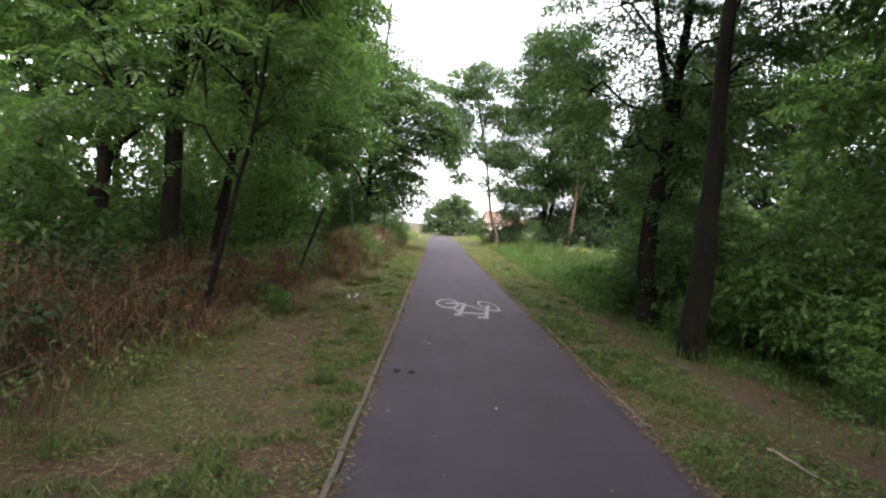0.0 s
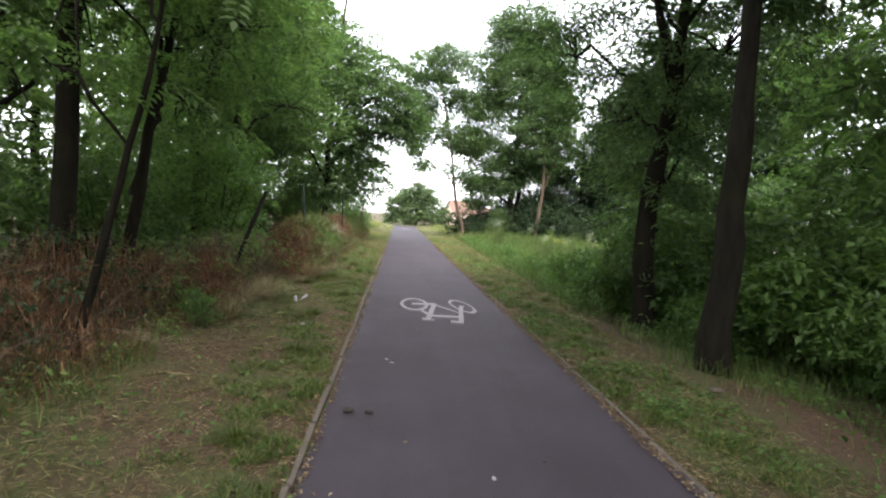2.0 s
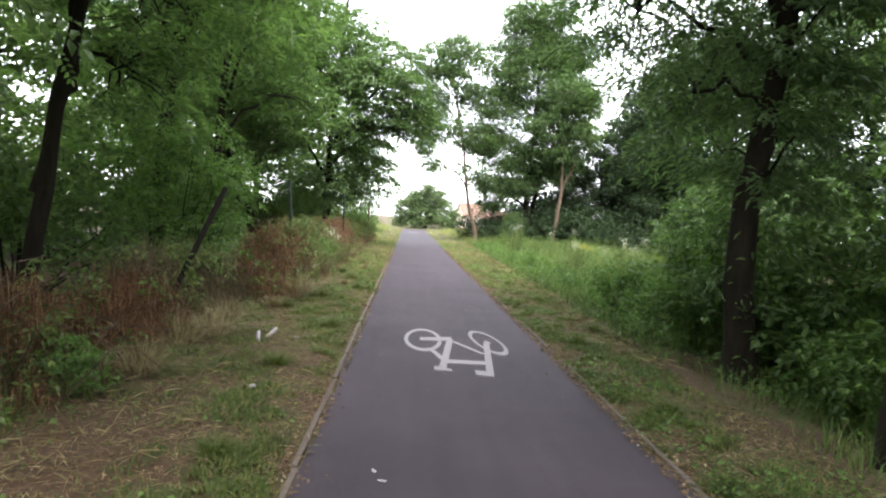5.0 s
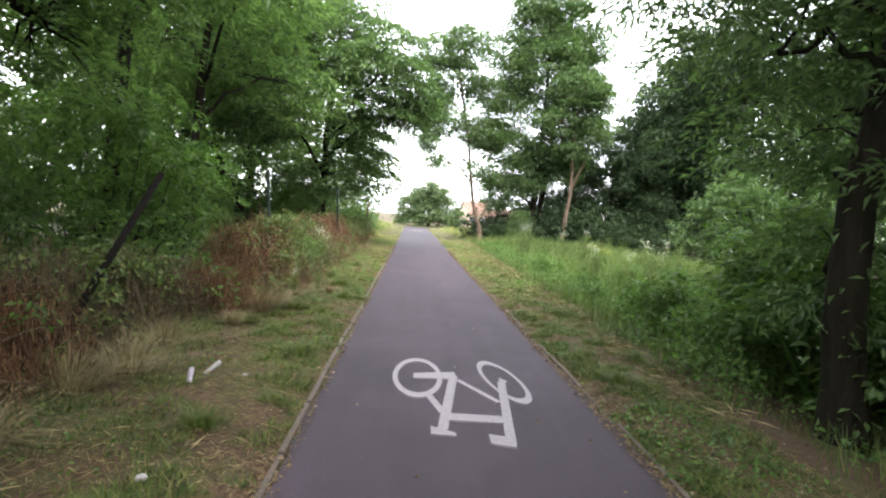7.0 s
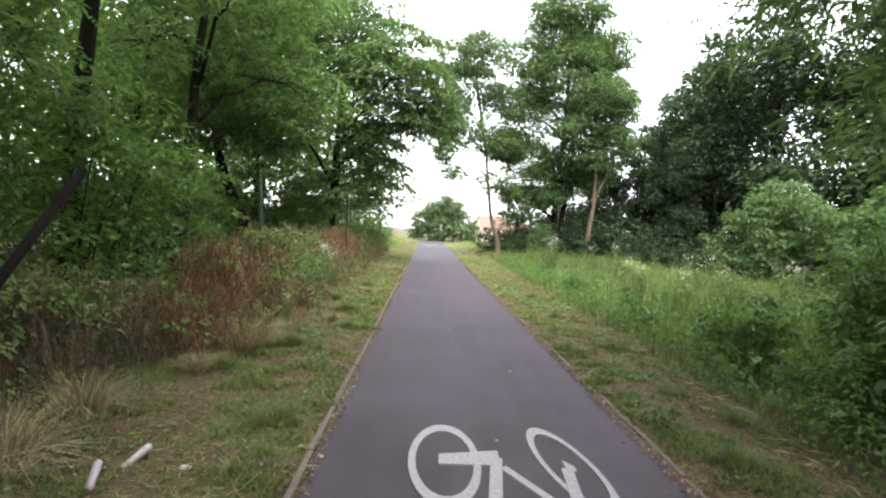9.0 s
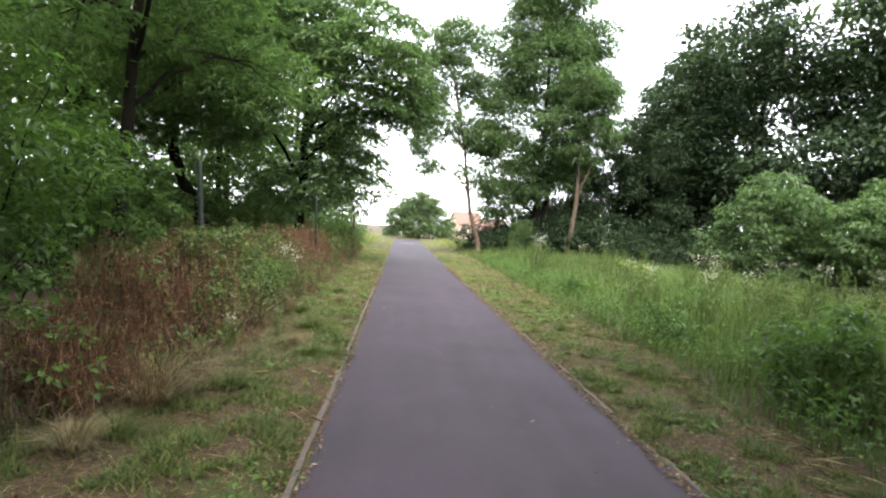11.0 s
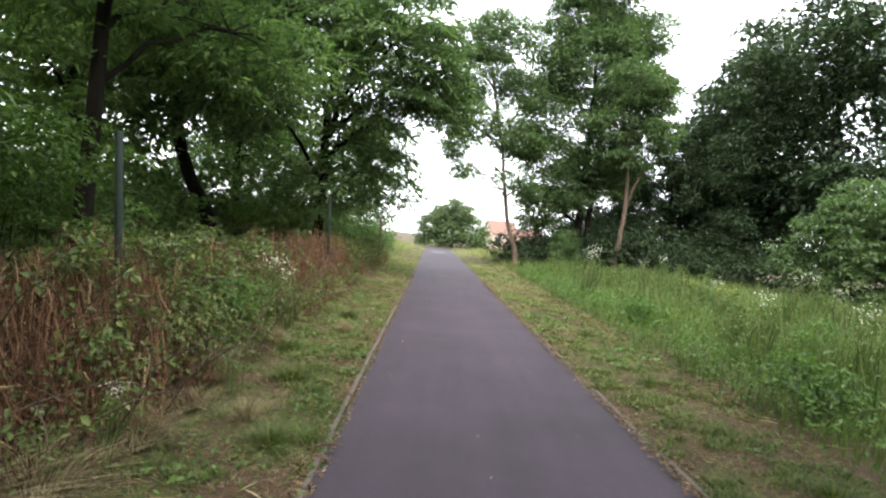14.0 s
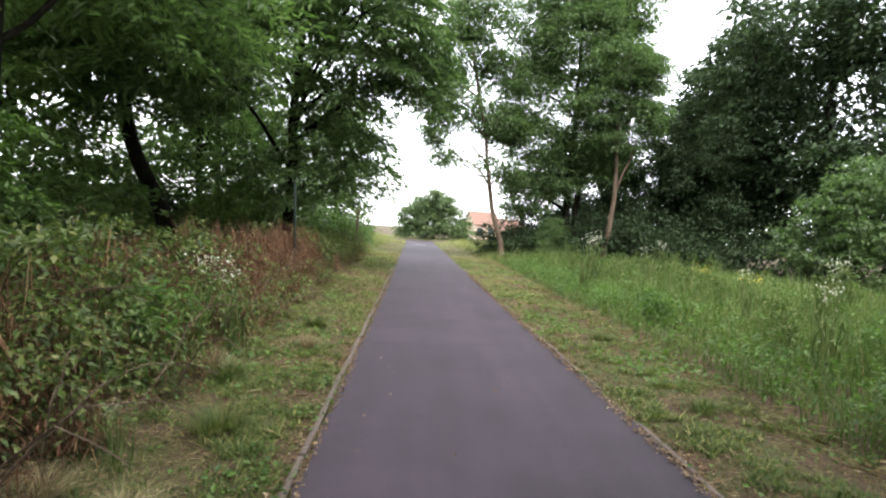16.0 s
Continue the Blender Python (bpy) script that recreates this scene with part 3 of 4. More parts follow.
     [(-2.0, 0, 6.6, 1.7, 1.8, 1.4), (-2.2, 0, 9.6, 1.6, 1.8, 1.8), (0.2, -0.6, 12.5, 2.3, 2.3, 2.2), (2.0, -0.4, 9.6, 2.0, 2.0, 1.7), (0.4, -0.8, 6.8, 1.8, 1.6, 1.3), (-0.4, 0.2, 15.4, 1.9, 1.9, 1.6), (1.6, 0, 14.0, 1.7, 1.7, 1.6), (-2.4, -0.5, 3.8, 1.2, 1.2, 1.3), (-1.6, -0.3, 12.6, 1.3, 1.5, 1.4), (-3.3, -0.3, 7.6, 1.2, 1.3, 1.1), (-3.0, 0, 10.8, 1.2, 1.3, 1.2), (2.0, -0.4, 6.2, 1.5, 1.5, 1.2), (-0.8, -0.6, 5.0, 1.5, 1.4, 1.2), (-1.8, -0.2, 4.4, 1.2, 1.2, 1.0), (2.8, 0.3, 12.0, 1.5, 1.4, 1.3), (-2.6, 0, 13.6, 1.5, 1.5, 1.4), (3.0, 0, 14.6, 1.6, 1.6, 1.3), (0.4, -0.3, 17.0, 2.2, 2.0, 1.4), (-1.4, -0.3, 16.4, 1.5, 1.5, 1.2)], 1350, 44, 0.25, LEAF, flat=0.45, spread=0.75, layer=0.0,
     forks=[([(0.6, 0, -0.1), (0.65, 0, 4), (1.1, 0, 9), (1.4, 0, 13)], 0.2)])
tree("slim_tree", "bent slim tree with a pale trunk behind the meadow", (9.6, 44.6, 0.1), [(0, 0, 0), (0.3, 0, 2.0), (0.5, 0, 4.2), (0.35, 0, 7), (0.6, 0, 11)], 0.17,
     [(-0.9, 0, 8.6, 1.4, 1.4, 1.0), (1.6, 0, 8.2, 1.4, 1.4, 1.1), (0.4, -0.4, 10.8, 1.7, 1.7, 1.3), (2.2, -0.2, 10.2, 1.2, 1.2, 1.0), (0.2, -0.3, 6.6, 1.1, 1.0, 0.5)], 320, 40, 0.22, LEAF, bark=BARK_PALE, spread=0.5, flat=0.45,
     forks=[([(0.5, 0, 4.0), (1.1, 0, 5.6), (1.7, 0, 7.6)], 0.08)], limb_from=0.5, layer=0.0)
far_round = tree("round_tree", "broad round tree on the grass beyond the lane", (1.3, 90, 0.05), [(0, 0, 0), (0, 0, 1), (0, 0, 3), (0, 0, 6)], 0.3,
     [(-2.6, 0, 2.9, 1.9, 1.8, 1.9), (2.4, 0, 2.8, 2.0, 1.8, 1.9), (0, 0, 4.8, 2.3, 2.2, 1.8), (-0.2, -1.0, 2.3, 2.2, 1.6, 1.5), (-3.9, 0, 1.5, 1.4, 1.4, 1.4), (3.9, 0, 1.5, 1.4, 1.4, 1.4), (-1.8, -0.8, 1.2, 2.0, 1.4, 1.2), (1.8, -0.8, 1.2, 2.0, 1.4, 1.2), (1.6, 0, 4.4, 1.6, 1.6, 1.5), (-1.6, 0, 4.2, 1.6, 1.6, 1.4)], 700, 26, 0.4, LEAF_FAR, spread=0.6, flat=0.4, shape="simple", layer=0.0)

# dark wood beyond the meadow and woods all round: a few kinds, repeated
wood_a = tree("wood_tree", "dense tree of the wood beyond the meadow, leaves coloured dark for shade", (19.0, 48, 0.05), [(0, 0, 0), (0.1, 0, 3), (0, 0.2, 7), (0.2, 0, 13)], 0.24,
     [(-2.0, 0, 5.0, 2.2, 2.2, 1.9), (1.8, 0.4, 5.4, 2.4, 2.2, 2.0), (0, -1.2, 8.6, 2.6, 2.4, 2.0), (-1.4, 0, 11.0, 2.1, 2.2, 1.8), (1.4, 0.2, 11.2, 2.2, 2.2, 1.9), (0, 0, 13.6, 2.0, 2.0, 1.4), (0, -1.6, 2.6, 2.4, 1.6, 1.5)], 500, 38, 0.33, LEAF_SHADE, flat=0.45, spread=0.95, shell=0.3, layer=0.0, shape="simple", group="woodland trees", twigs=50, sides=8)
wood_b = tree("wood_tree", "leafy tree standing in the surrounding wood", (-12.5, 17, 0.05), [(0, 0, 0), (0.2, 0, 3), (0.1, 0.2, 7), (0.4, 0, 12)], 0.19,
     [(-1.6, 0.4, 4.4, 2.0, 2.0, 1.3), (1.7, -0.4, 5.0, 2.1, 2.1, 1.4), (0.2, 1.2, 7.4, 2.5, 2.4, 1.6), (-1.0, -0.8, 9.8, 2.3, 2.3, 1.7), (1.2, 0.2, 11.6, 2.1, 2.1, 1.5), (0.4, -1.8, 6.4, 1.8, 1.8, 1.2)], 280, 30, 0.3, LEAF_SUN, group="woodland trees", twigs=50, sides=8)

for x, y, turn, s in ((21, 43.5, 80, 1.2), (14.6, 49.5, 150, 0.62), (12.2, 51.5, 40, 0.55), (9.8, 53.5, 310, 0.55), (17.4, 52.5, 200, 0.75), (13.2, 55.5, 100, 0.7), (20.5, 57, 20, 1.0), (16.4, 46.5, 260, 0.6), (25, 40, 210, 1.2), (22, 53, 45, 1.25), (27, 38, 300, 1.1), (31, 27, 20, 1.0),
                      # The tree at (4.6, -1.8) is unseen, added to shade the path's start.
                      (15.0, 12.5, 240, 0.95), (15.5, 7.5, 20, 0.85), (10.5, -6.5, 190, 0.95), (15.0, 3.0, 100, 0.9), (4.6, -1.8, 30, 1.1), (6.5, -14, 60, 1.0), (20, 17, 10, 1.0)):
    copy_thing(wood_a, pose(x, y, 0.03, 0, 0, turn) @ Matrix.Scale(s, 4))
for x, y, turn, s in ((-14.5, 6, 160, 0.95), (-11.0, 12.0, 60, 0.9), (-8.4, -5.5, 300, 0.85), (-13.5, 23, 80, 1.05), (-9.5, 38.5, 130, 1.0),
                      # The one at (-4.1, -1.8), out of view, is added to darken the near ground.
                      (-13, 32, 10, 1.1), (-7.2, 44, 280, 0.9), (-12, 47, 60, 1.05), (-6.5, 56, 100, 0.85), (-6.5, -13, 45, 0.9), (-4.1, -1.8, 150, 1.2), (-10.8, 28.5, 300, 1.0), (8.6, 9.0, 300, 0.85), (11.0, 14.2, 30, 0.75), (12.4, 10.4, 110, 0.9)):
    copy_thing(wood_b, pose(x, y, 0.06, 0, 0, turn) @ Matrix.Scale(s, 4))
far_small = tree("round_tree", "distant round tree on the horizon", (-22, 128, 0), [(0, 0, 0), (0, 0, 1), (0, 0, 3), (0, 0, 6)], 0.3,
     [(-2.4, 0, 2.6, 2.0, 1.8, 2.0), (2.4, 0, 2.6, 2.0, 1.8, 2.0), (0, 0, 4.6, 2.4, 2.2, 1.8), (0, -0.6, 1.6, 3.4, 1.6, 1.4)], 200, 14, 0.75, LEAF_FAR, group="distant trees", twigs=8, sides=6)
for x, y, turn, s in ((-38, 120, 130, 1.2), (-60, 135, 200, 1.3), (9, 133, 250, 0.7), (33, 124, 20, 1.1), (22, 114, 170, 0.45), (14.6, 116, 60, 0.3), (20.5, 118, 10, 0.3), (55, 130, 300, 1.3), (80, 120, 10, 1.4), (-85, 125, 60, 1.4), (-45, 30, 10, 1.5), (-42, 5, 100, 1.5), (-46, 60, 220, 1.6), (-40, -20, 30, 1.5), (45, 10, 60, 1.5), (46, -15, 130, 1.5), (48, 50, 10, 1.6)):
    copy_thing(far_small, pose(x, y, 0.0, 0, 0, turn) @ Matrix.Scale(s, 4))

# ---- shrubs ----
bush_light = shrub("hazel_bush", "light green leafy bush behind the thicket", "bush", (-4.7, 15.2, 0.1),
                   [(0.3, -0.4, 1.9, 1.0, 1.2, 1.0), (-0.8, 0.3, 2.3, 1.1, 1.2, 1.0), (0.4, 0.9, 2.3, 0.9, 1.0, 0.8), (0.1, 0, 1.0, 1.3, 1.5, 0.8), (0.9, -0.2, 2.5, 0.6, 0.7, 0.5)], 260, 30, 0.12, LEAF_FRESH, 14, spread=0.42, flat=0.16, layer=0.42, group="hazel bushes")
for x, y, turn, s in ((5.5, 13.9, 130, 0.75), (-6.0, 20.2, 90, 0.95), (-5.5, 31.4, 100, 0.8), (-6.4, 35.5, 210, 0.9), (-7.6, 17.5, 150, 1.1)):
    copy_thing(bush_light, pose(x, y, 0.1, 0, 0, turn) @ Matrix.Scale(s, 4))
bush_elder = shrub("elder_bush", "large rounded elder bush at the meadow's edge", "bush", (16.3, 34.5, 0.0),
                   [(0, 0, 3.4, 2.2, 2.0, 1.5), (-1.8, 0, 2.2, 1.6, 1.6, 1.5), (1.8, 0.3, 2.6, 1.8, 1.6, 1.7), (0, -0.8, 1.4, 2.4, 1.4, 1.2), (-0.4, 0, 4.4, 1.3, 1.2, 0.8)], 380, 40, 0.2, LEAF, 14, spread=0.5, flat=0.3, group="elder bushes")
for x, y, turn, s in ((20.5, 33, 200, 1.0), (7.0, 45.6, 80, 0.5), (23, 26, 100, 1.0)):
    copy_thing(bush_elder, pose(x, y, 0.0, 0, 0, turn) @ Matrix.Scale(s, 4))
# Bushes under the trees get the brightened leaf, so light sits in their colour.
bush_dark = shrub("undergrowth_bush", "green bush in the shade of the wood, leaves coloured lighter", "bush", (6.4, 9.2, -0.22),
                  [(0, 0, 1.4, 1.2, 1.2, 1.0), (-0.7, 0.4, 0.8, 0.9, 1.0, 0.7), (0.8, -0.3, 1.0, 1.0, 1.0, 0.8), (0.1, 0.1, 2.3, 0.8, 0.8, 0.7)], 160, 22, 0.17, LEAF_SUN, 16, spread=0.4, flat=0.2, layer=0.4, group="undergrowth")
for x, y, turn, s in ((5.6, 11.6, 60, 0.9), (7.6, 6.2, 150, 1.1), (8.8, 8.6, 230, 1.3), (7.2, 12.6, 310, 1.25), (9.6, 12.2, 20, 1.5), (9.4, 3.6, 100, 1.1), (6.9, 1.2, 190, 1.0), (12.0, 9.0, 270, 1.7), (11.2, 12.0, 90, 1.6), (11.0, 6.0, 45, 1.5), (5.9, 14.2, 160, 0.7),
                      (13, 14.5, 80, 1.6), (17.5, 20.5, 10, 1.6),
                      
                      (-6.2, 7.6, 50, 1.0), (-7.4, 10.8, 140, 1.1), (-5.8, 13, 220, 0.95), (-8.6, 6.4, 290, 1.2), (-6.4, 3.4, 20, 1.0), (-9.6, 3.2, 190, 1.0), (-12, 8, 30, 1.2), (-9.4, 17.6, 330, 1.4), (-9.5, 22.5, 200, 1.5), (-10, 29, 60, 1.6), (-9.4, 34.6, 140, 1.5), (-8.2, 38.4, 20, 1.5), (-11.8, 38, 260, 1.8), (-8.6, 26, 10, 1.2), (-7.8, 23, 80, 1.1), (-11, 33, 200, 1.5),
                      (-7.2, 35.8, 100, 1.3), (-5.2, 39, 170, 1.1), (-4.2, 42.5, 40, 0.9), (-5.0, 48, 240, 1.1), (-4.6, 53, 310, 1.0)):
    copy_thing(bush_dark, pose(x, y, float(land(x, y)), 0, 0, turn) @ Matrix.Scale(s, 4))
# The shadow under the far wood is coloured into these bushes' leaves.
bush_shade = shrub("undergrowth_bush", "bush coloured dark for shade at the foot of the far wood", "bush", (13.5, 44, 0.0),
                   [(0, 0, 1.2, 1.6, 1.4, 1.0), (-0.9, 0.4, 0.8, 1.2, 1.2, 0.8), (1.0, -0.3, 0.9, 1.2, 1.2, 0.8)], 180, 26, 0.17, LEAF_SHADE, 20, spread=0.42, group="dark undergrowth")
for x, y, turn, s in ((16, 43, 90, 1.1), (19, 41, 180, 1.2), (22.5, 38.5, 60, 1.3), (14.8, 46, 20, 1.3), (6.1, 46.8, 260, 1.0), (8.9, 46.4, 130, 1.3), (11.2, 45.6, 10, 1.3), (7.4, 49, 70, 1.5), (10.2, 49.5, 300, 1.7), (12.8, 46.5, 220, 1.5), (5.4, 50, 20, 1.2), (26, 34, 100, 1.3)):
    copy_thing(bush_shade, pose(x, y, 0.02, 0, 0, turn) @ Matrix.Scale(s, 4))
weed = shrub("weed_shrub", "leafy dark green weed at the edge of the tall grass", "bush", (4.0, 15.2, 0.0),
             [(0, 0, 0.5, 0.5, 0.55, 0.4), (0.35, 0.2, 0.75, 0.45, 0.45, 0.35), (-0.3, 0.1, 0.7, 0.25, 0.3, 0.25)], 80, 20, 0.1, LEAF_FRESH, 12, LEAF_FRESH, spread=0.2, group="weeds")
for x, y, turn, s in ((4.7, 12.9, 80, 1.2), (5.0, 14.4, 200, 1.3), (4.5, 9.6, 30, 0.9), (5.6, 8.2, 140, 0.9), (4.9, 16.6, 270, 0.65), (3.9, 18.3, 120, 0.6), (5.4, 10.8, 10, 1.1), (5.0, 6.3, 50, 0.7), (3.7, 13.2, 310, 0.8), (4.1, 24, 75, 0.6), (5.6, 21, 10, 0.7), (5.4, 9.5, 210, 1.5), (6.0, 10.6, 330, 1.7), (5.0, 12.1, 100, 1.5), (6.3, 8.2, 60, 1.5), (5.6, 7.2, 20, 1.1), (4.6, 10.5, 250, 0.9), (-2.55, 18.9, 40, 0.8), (-2.5, 8.9, 120, 0.42)):
    copy_thing(weed, pose(x, y, float(land(x, y)), 0, 0, turn) @ Matrix.Scale(s, 4))

# ---- bramble thicket along the old fence ----
BLADE_F = np.array([(0, 1, 2), (0, 2, 3), (3, 2, 4)])


def blades(soup, pos, height, width, lean, yaw=None):
    n = len(pos)
    yaw = rng.uniform(0, 6.283, n) if yaw is None else yaw
    v = np.zeros((n, 5, 3))
    cx, sx = np.cos(yaw), np.sin(yaw)
    for k in range(5):
        s = BLADE_V[k, 0] * width
        h = BLADE_V[k, 2]
        fwd = lean * height * h ** 1.8
        v[:, k, 0] = pos[:, 0] + s * cx - fwd * sx
        v[:, k, 1] = pos[:, 1] + s * sx + fwd * cx
        v[:, k, 2] = pos[:, 2] + height * h * (1 - 0.35 * np.clip(lean, 0, 1.6) * h)
    f = BLADE_F[None] + (np.arange(n) * 5)[:, None, None]
    soup.add(v.reshape(-1, 3), f.reshape(-1, 3))


def thicket(label, where, h, half_x, half_y, green, brown, group="thicket", leaf=LEAF_SHADE, tall=1.0, dead=None, leaf_size=0.08):
    """A mound of bramble: dead brown stems and green leafy shoots over it."""
    t = thing("bramble_thicket", label, "thicket", where, group)
    if brown:
        so = Soup()
        n = int(brown * 1.5)
        p = np.stack([rng.uniform(-half_x, half_x, n), rng.uniform(-half_y, half_y, n), np.zeros(n)], 1)
        top = h * (0.82 + 0.3 * rng.uniform(0, 1, n) * (0.5 + 0.5 * np.sin(p[:, 1] * 5 + where[1] * 3)))
        dome = np.clip(1 - (p[:, 0] / half_x) ** 2 * 0.7, 0.12, 1) * top
        p[:, 2] = dome * rng.uniform(0.02, 0.9, n) ** 0.7
        m = n // 3
        hh = np.minimum(dome[:m] * 1.05 - p[:m, 2], rng.uniform(0.15, 0.55, m)).clip(0.08) * tall
        blades(so, p[:m], hh, rng.uniform(0.004, 0.011, m), rng.normal(0.4, 0.7, m))
        nb = max(4, n // 110)
        b = rng.permutation(n)[:nb]
        of = np.repeat(b, 16)
        hang = np.stack([p[of, 0], p[of, 1], dome[of] * rng.uniform(0.6, 1.0, nb * 16)], 1) + rng.normal(0, 0.05, (nb * 16, 3))
        face = np.repeat(rng.normal(-np.pi / 2, 1.0, nb), 16) + rng.normal(0, 0.5, nb * 16)
        drop = np.minimum(np.repeat(rng.uniform(0.2, 0.6, nb), 16) * rng.uniform(0.5, 1.1, nb * 16), hang[:, 2] * 0.95).clip(0.08)
        blades(so, hang, -drop, rng.uniform(0.004, 0.009, nb * 16), -np.repeat(rng.uniform(0.2, 1.1, nb), 16) * rng.uniform(0.4, 1.4, nb * 16), face)
        q = np.concatenate([p[m:], p[m:] + rng.normal(0, 0.06, p[m:].shape)])
        q[:, 2] = np.maximum(q[:, 2], 0.03)
        k = len(q)
        long = rng.uniform(0, 1, k) < 0.65
        size = np.stack([np.where(long, 0.011, 0.03) * rng.uniform(0.6, 1.4, k), np.where(long, 0.17, 0.03) * rng.uniform(0.6, 1.5, k), np.full(k, 0.05)], 1)
        scattered(so, SIMPLE_V, SIMPLE_F, q, size, rng.uniform(0, 6.28, k), np.where(long, rng.normal(-0.9, 0.6, k), rng.normal(-0.4, 0.6, k)), rng.normal(0, 0.7, k))
        tagged(part("dead_growth", so.mesh("dead_growth", dead or DEAD), t, "dry brown stems and withered leaves"), kind="stuff")
    if green:
        fo = Soup()
        lobes = [(0, y, h * 0.45, half_x * 0.9, half_y / 2.2, h * 0.5) for y in (-half_y * 0.6, 0, half_y * 0.6)]
        foliage(fo, lobes, max(4, int(green * 0.6)), 32, leaf_size, "simple", 0.7, 0.17, 0.6)
        tagged(part("foliage", fo.mesh("foliage", leaf), t), kind="stuff")
        for k in range(7):
            st = Soup()
            a = np.array([rng.uniform(-half_x, half_x), rng.uniform(-half_y, half_y), 0.1])
            b = a + [rng.normal(0.3, 0.4), rng.normal(0, 0.6), h * rng.uniform(0.4, 0.9)]
            tube(st, curve_points(a, b, 6, 0.25, 0.02), np.linspace(0.007, 0.003, 6), 4)
            part("cane", st.mesh("cane", BARK_PALE), t, "long arching pale cane")
    return t


# withered curtain over the fence, green shoots at its foot
for y, gr, br in ((19.4, 150, 900), (20.9, 110, 1500), (22.4, 50, 2400), (23.9, 24, 2800), (25.4, 20, 2900), (26.9, 20, 2700), (28.4, 36, 2000)):
    thicket("tall withered brown bramble curtain over the fence", (-2.95 - 0.012 * (y - 20), y, 0.05), 1.46, 0.42, 0.85, gr, br, "withered thicket", LEAF_BRAMBLE)
for y, w in ((29.8, 0.6), (31.4, 0.65), (33.2, 0.7), (35.2, 0.7), (37.4, 0.75)):
    thicket("green bramble thicket with grass at its foot", (-3.1, y, 0.05), 1.4, w, 1.0, 120, 300, "green thicket", LEAF_BRAMBLE)
thicket("leafy bramble thicket with brown dead stems", (-2.9, 18.3, 0.08), 1.45, 0.6, 0.8, 260, 500, "mixed thicket", LEAF_BRAMBLE, 1.0, None, 0.07)
thicket("dome of withered brown bramble stems under green shoots", (-2.9, 17.0, 0.08), 1.45, 0.55, 0.7, 90, 2200, "mixed thicket", LEAF_BRAMBLE)
thicket("dome of withered brown bramble and dry vines", (-2.9, 15.8, 0.08), 1.32, 0.55, 0.7, 40, 2600, "mixed thicket", LEAF_BRAMBLE)
thicket("low patch of rusty dead stems", (-2.85, 14.5, 0.08), 0.8, 0.5, 0.6, 24, 1800, "mixed thicket", LEAF_FRESH)
thicket("grey tangle of dead twigs", (-3.2, 13.2, 0.08), 0.95, 0.6, 0.8, 120, 1900, "grey thicket", LEAF_BRAMBLE, 1.0, DEAD_GREY)
thicket("grey tangle of dead twigs beside green shoots", (-3.3, 11.9, 0.08), 1.1, 0.65, 0.8, 120, 1900, "grey thicket", LEAF_BRAMBLE, 1.0, DEAD_GREY)
thicket("brown mound of dead grass and stems", (-3.2, 10.7, 0.08), 0.85, 0.6, 0.65, 10, 2600, "mixed thicket", LEAF_FRESH)
thicket("brown mound of dead stems with green shoots", (-3.4, 9.4, 0.08), 0.95, 0.6, 0.65, 60, 1500, "mixed thicket", LEAF_BRAMBLE)
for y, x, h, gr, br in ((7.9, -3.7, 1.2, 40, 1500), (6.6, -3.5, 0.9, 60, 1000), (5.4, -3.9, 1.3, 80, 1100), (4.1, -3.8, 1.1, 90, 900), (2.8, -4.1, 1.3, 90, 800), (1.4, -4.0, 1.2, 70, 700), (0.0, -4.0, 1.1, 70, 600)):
    thicket("dim leafy thicket with dead brown stems under the trees", (x, y, 0.1), h, 0.85, 0.75, gr, br, "shaded thicket", LEAF_SHADE)
for y, x, h, gr, br in ((20.4, -2.5, 0.8, 120, 300), (18.6, -2.4, 0.9, 150, 300), (22.4, -2.5, 0.65, 90, 300), (24.8, -2.55, 0.6, 60, 300), (27.2, -2.6, 0.6, 60, 200), (16.8, -2.35, 0.8, 90, 500), (15.2, -2.4, 0.5, 40, 500), (9.2, -2.8, 0.35, 30, 200), (5.4, -2.9, 0.4, 40, 200), (3.4, -2.8, 0.4, 50, 200), (7.2, -2.8, 0.35, 24, 300)):
    thicket("low tangle of bramble and dead stems at the verge", (x, y, 0.05), h, 0.4, 1.0, gr, br, "low thicket", LEAF_BRAMBLE, 1.0, None, 0.06)

# dry tussocks hanging over the verge
def tussock(where, n, h, mat, label):
    so = Soup()
    a, r = rng.uniform(0, 6.283, n), rng.uniform(0, 0.14, n)
    p = np.stack([r * np.cos(a), r * np.sin(a), 0 * a], 1)
    blades(so, p, h * rng.uniform(0.5, 1.1, n), 0.006, rng.uniform(0.3, 1.8, n), a - np.pi / 2 + rng.normal(0, 0.5, n))
    t = thing("grass_tussock", label, "grass tussock", where, "tussocks")
    tagged(part("foliage", so.mesh("foliage", mat), t), kind="stuff")
    return t


dry = tussock((-2.35, 11.3, 0.05), 420, 0.5, STRAW, "tussock of dry straw-coloured grass at the verge")
for x, y, turn, s in ((-2.5, 10.7, 40, 1.1), (-2.2, 13.6, 90, 0.6), (-2.35, 16.1, 200, 0.7), (-2.3, 18.9, 20, 0.6), (-2.4, 9.6, 130, 0.9), (-2.0, 17.2, 60, 0.5), (-2.45, 12.2, 300, 0.9), (-2.6, 7.4, 10, 0.8), (-2.1, 15.5, 70, 0.9), (-2.0, 16.3, 250, 0.8), (-2.15, 14.6, 160, 1.0), (-2.2, 17.9, 110, 0.8), (-2.3, 15.0, 20, 1.2), (-2.1, 19.8, 330, 0.6), (-1.5, 17.0, 80, 0.45), (-1.4, 21.0, 10, 0.5)):
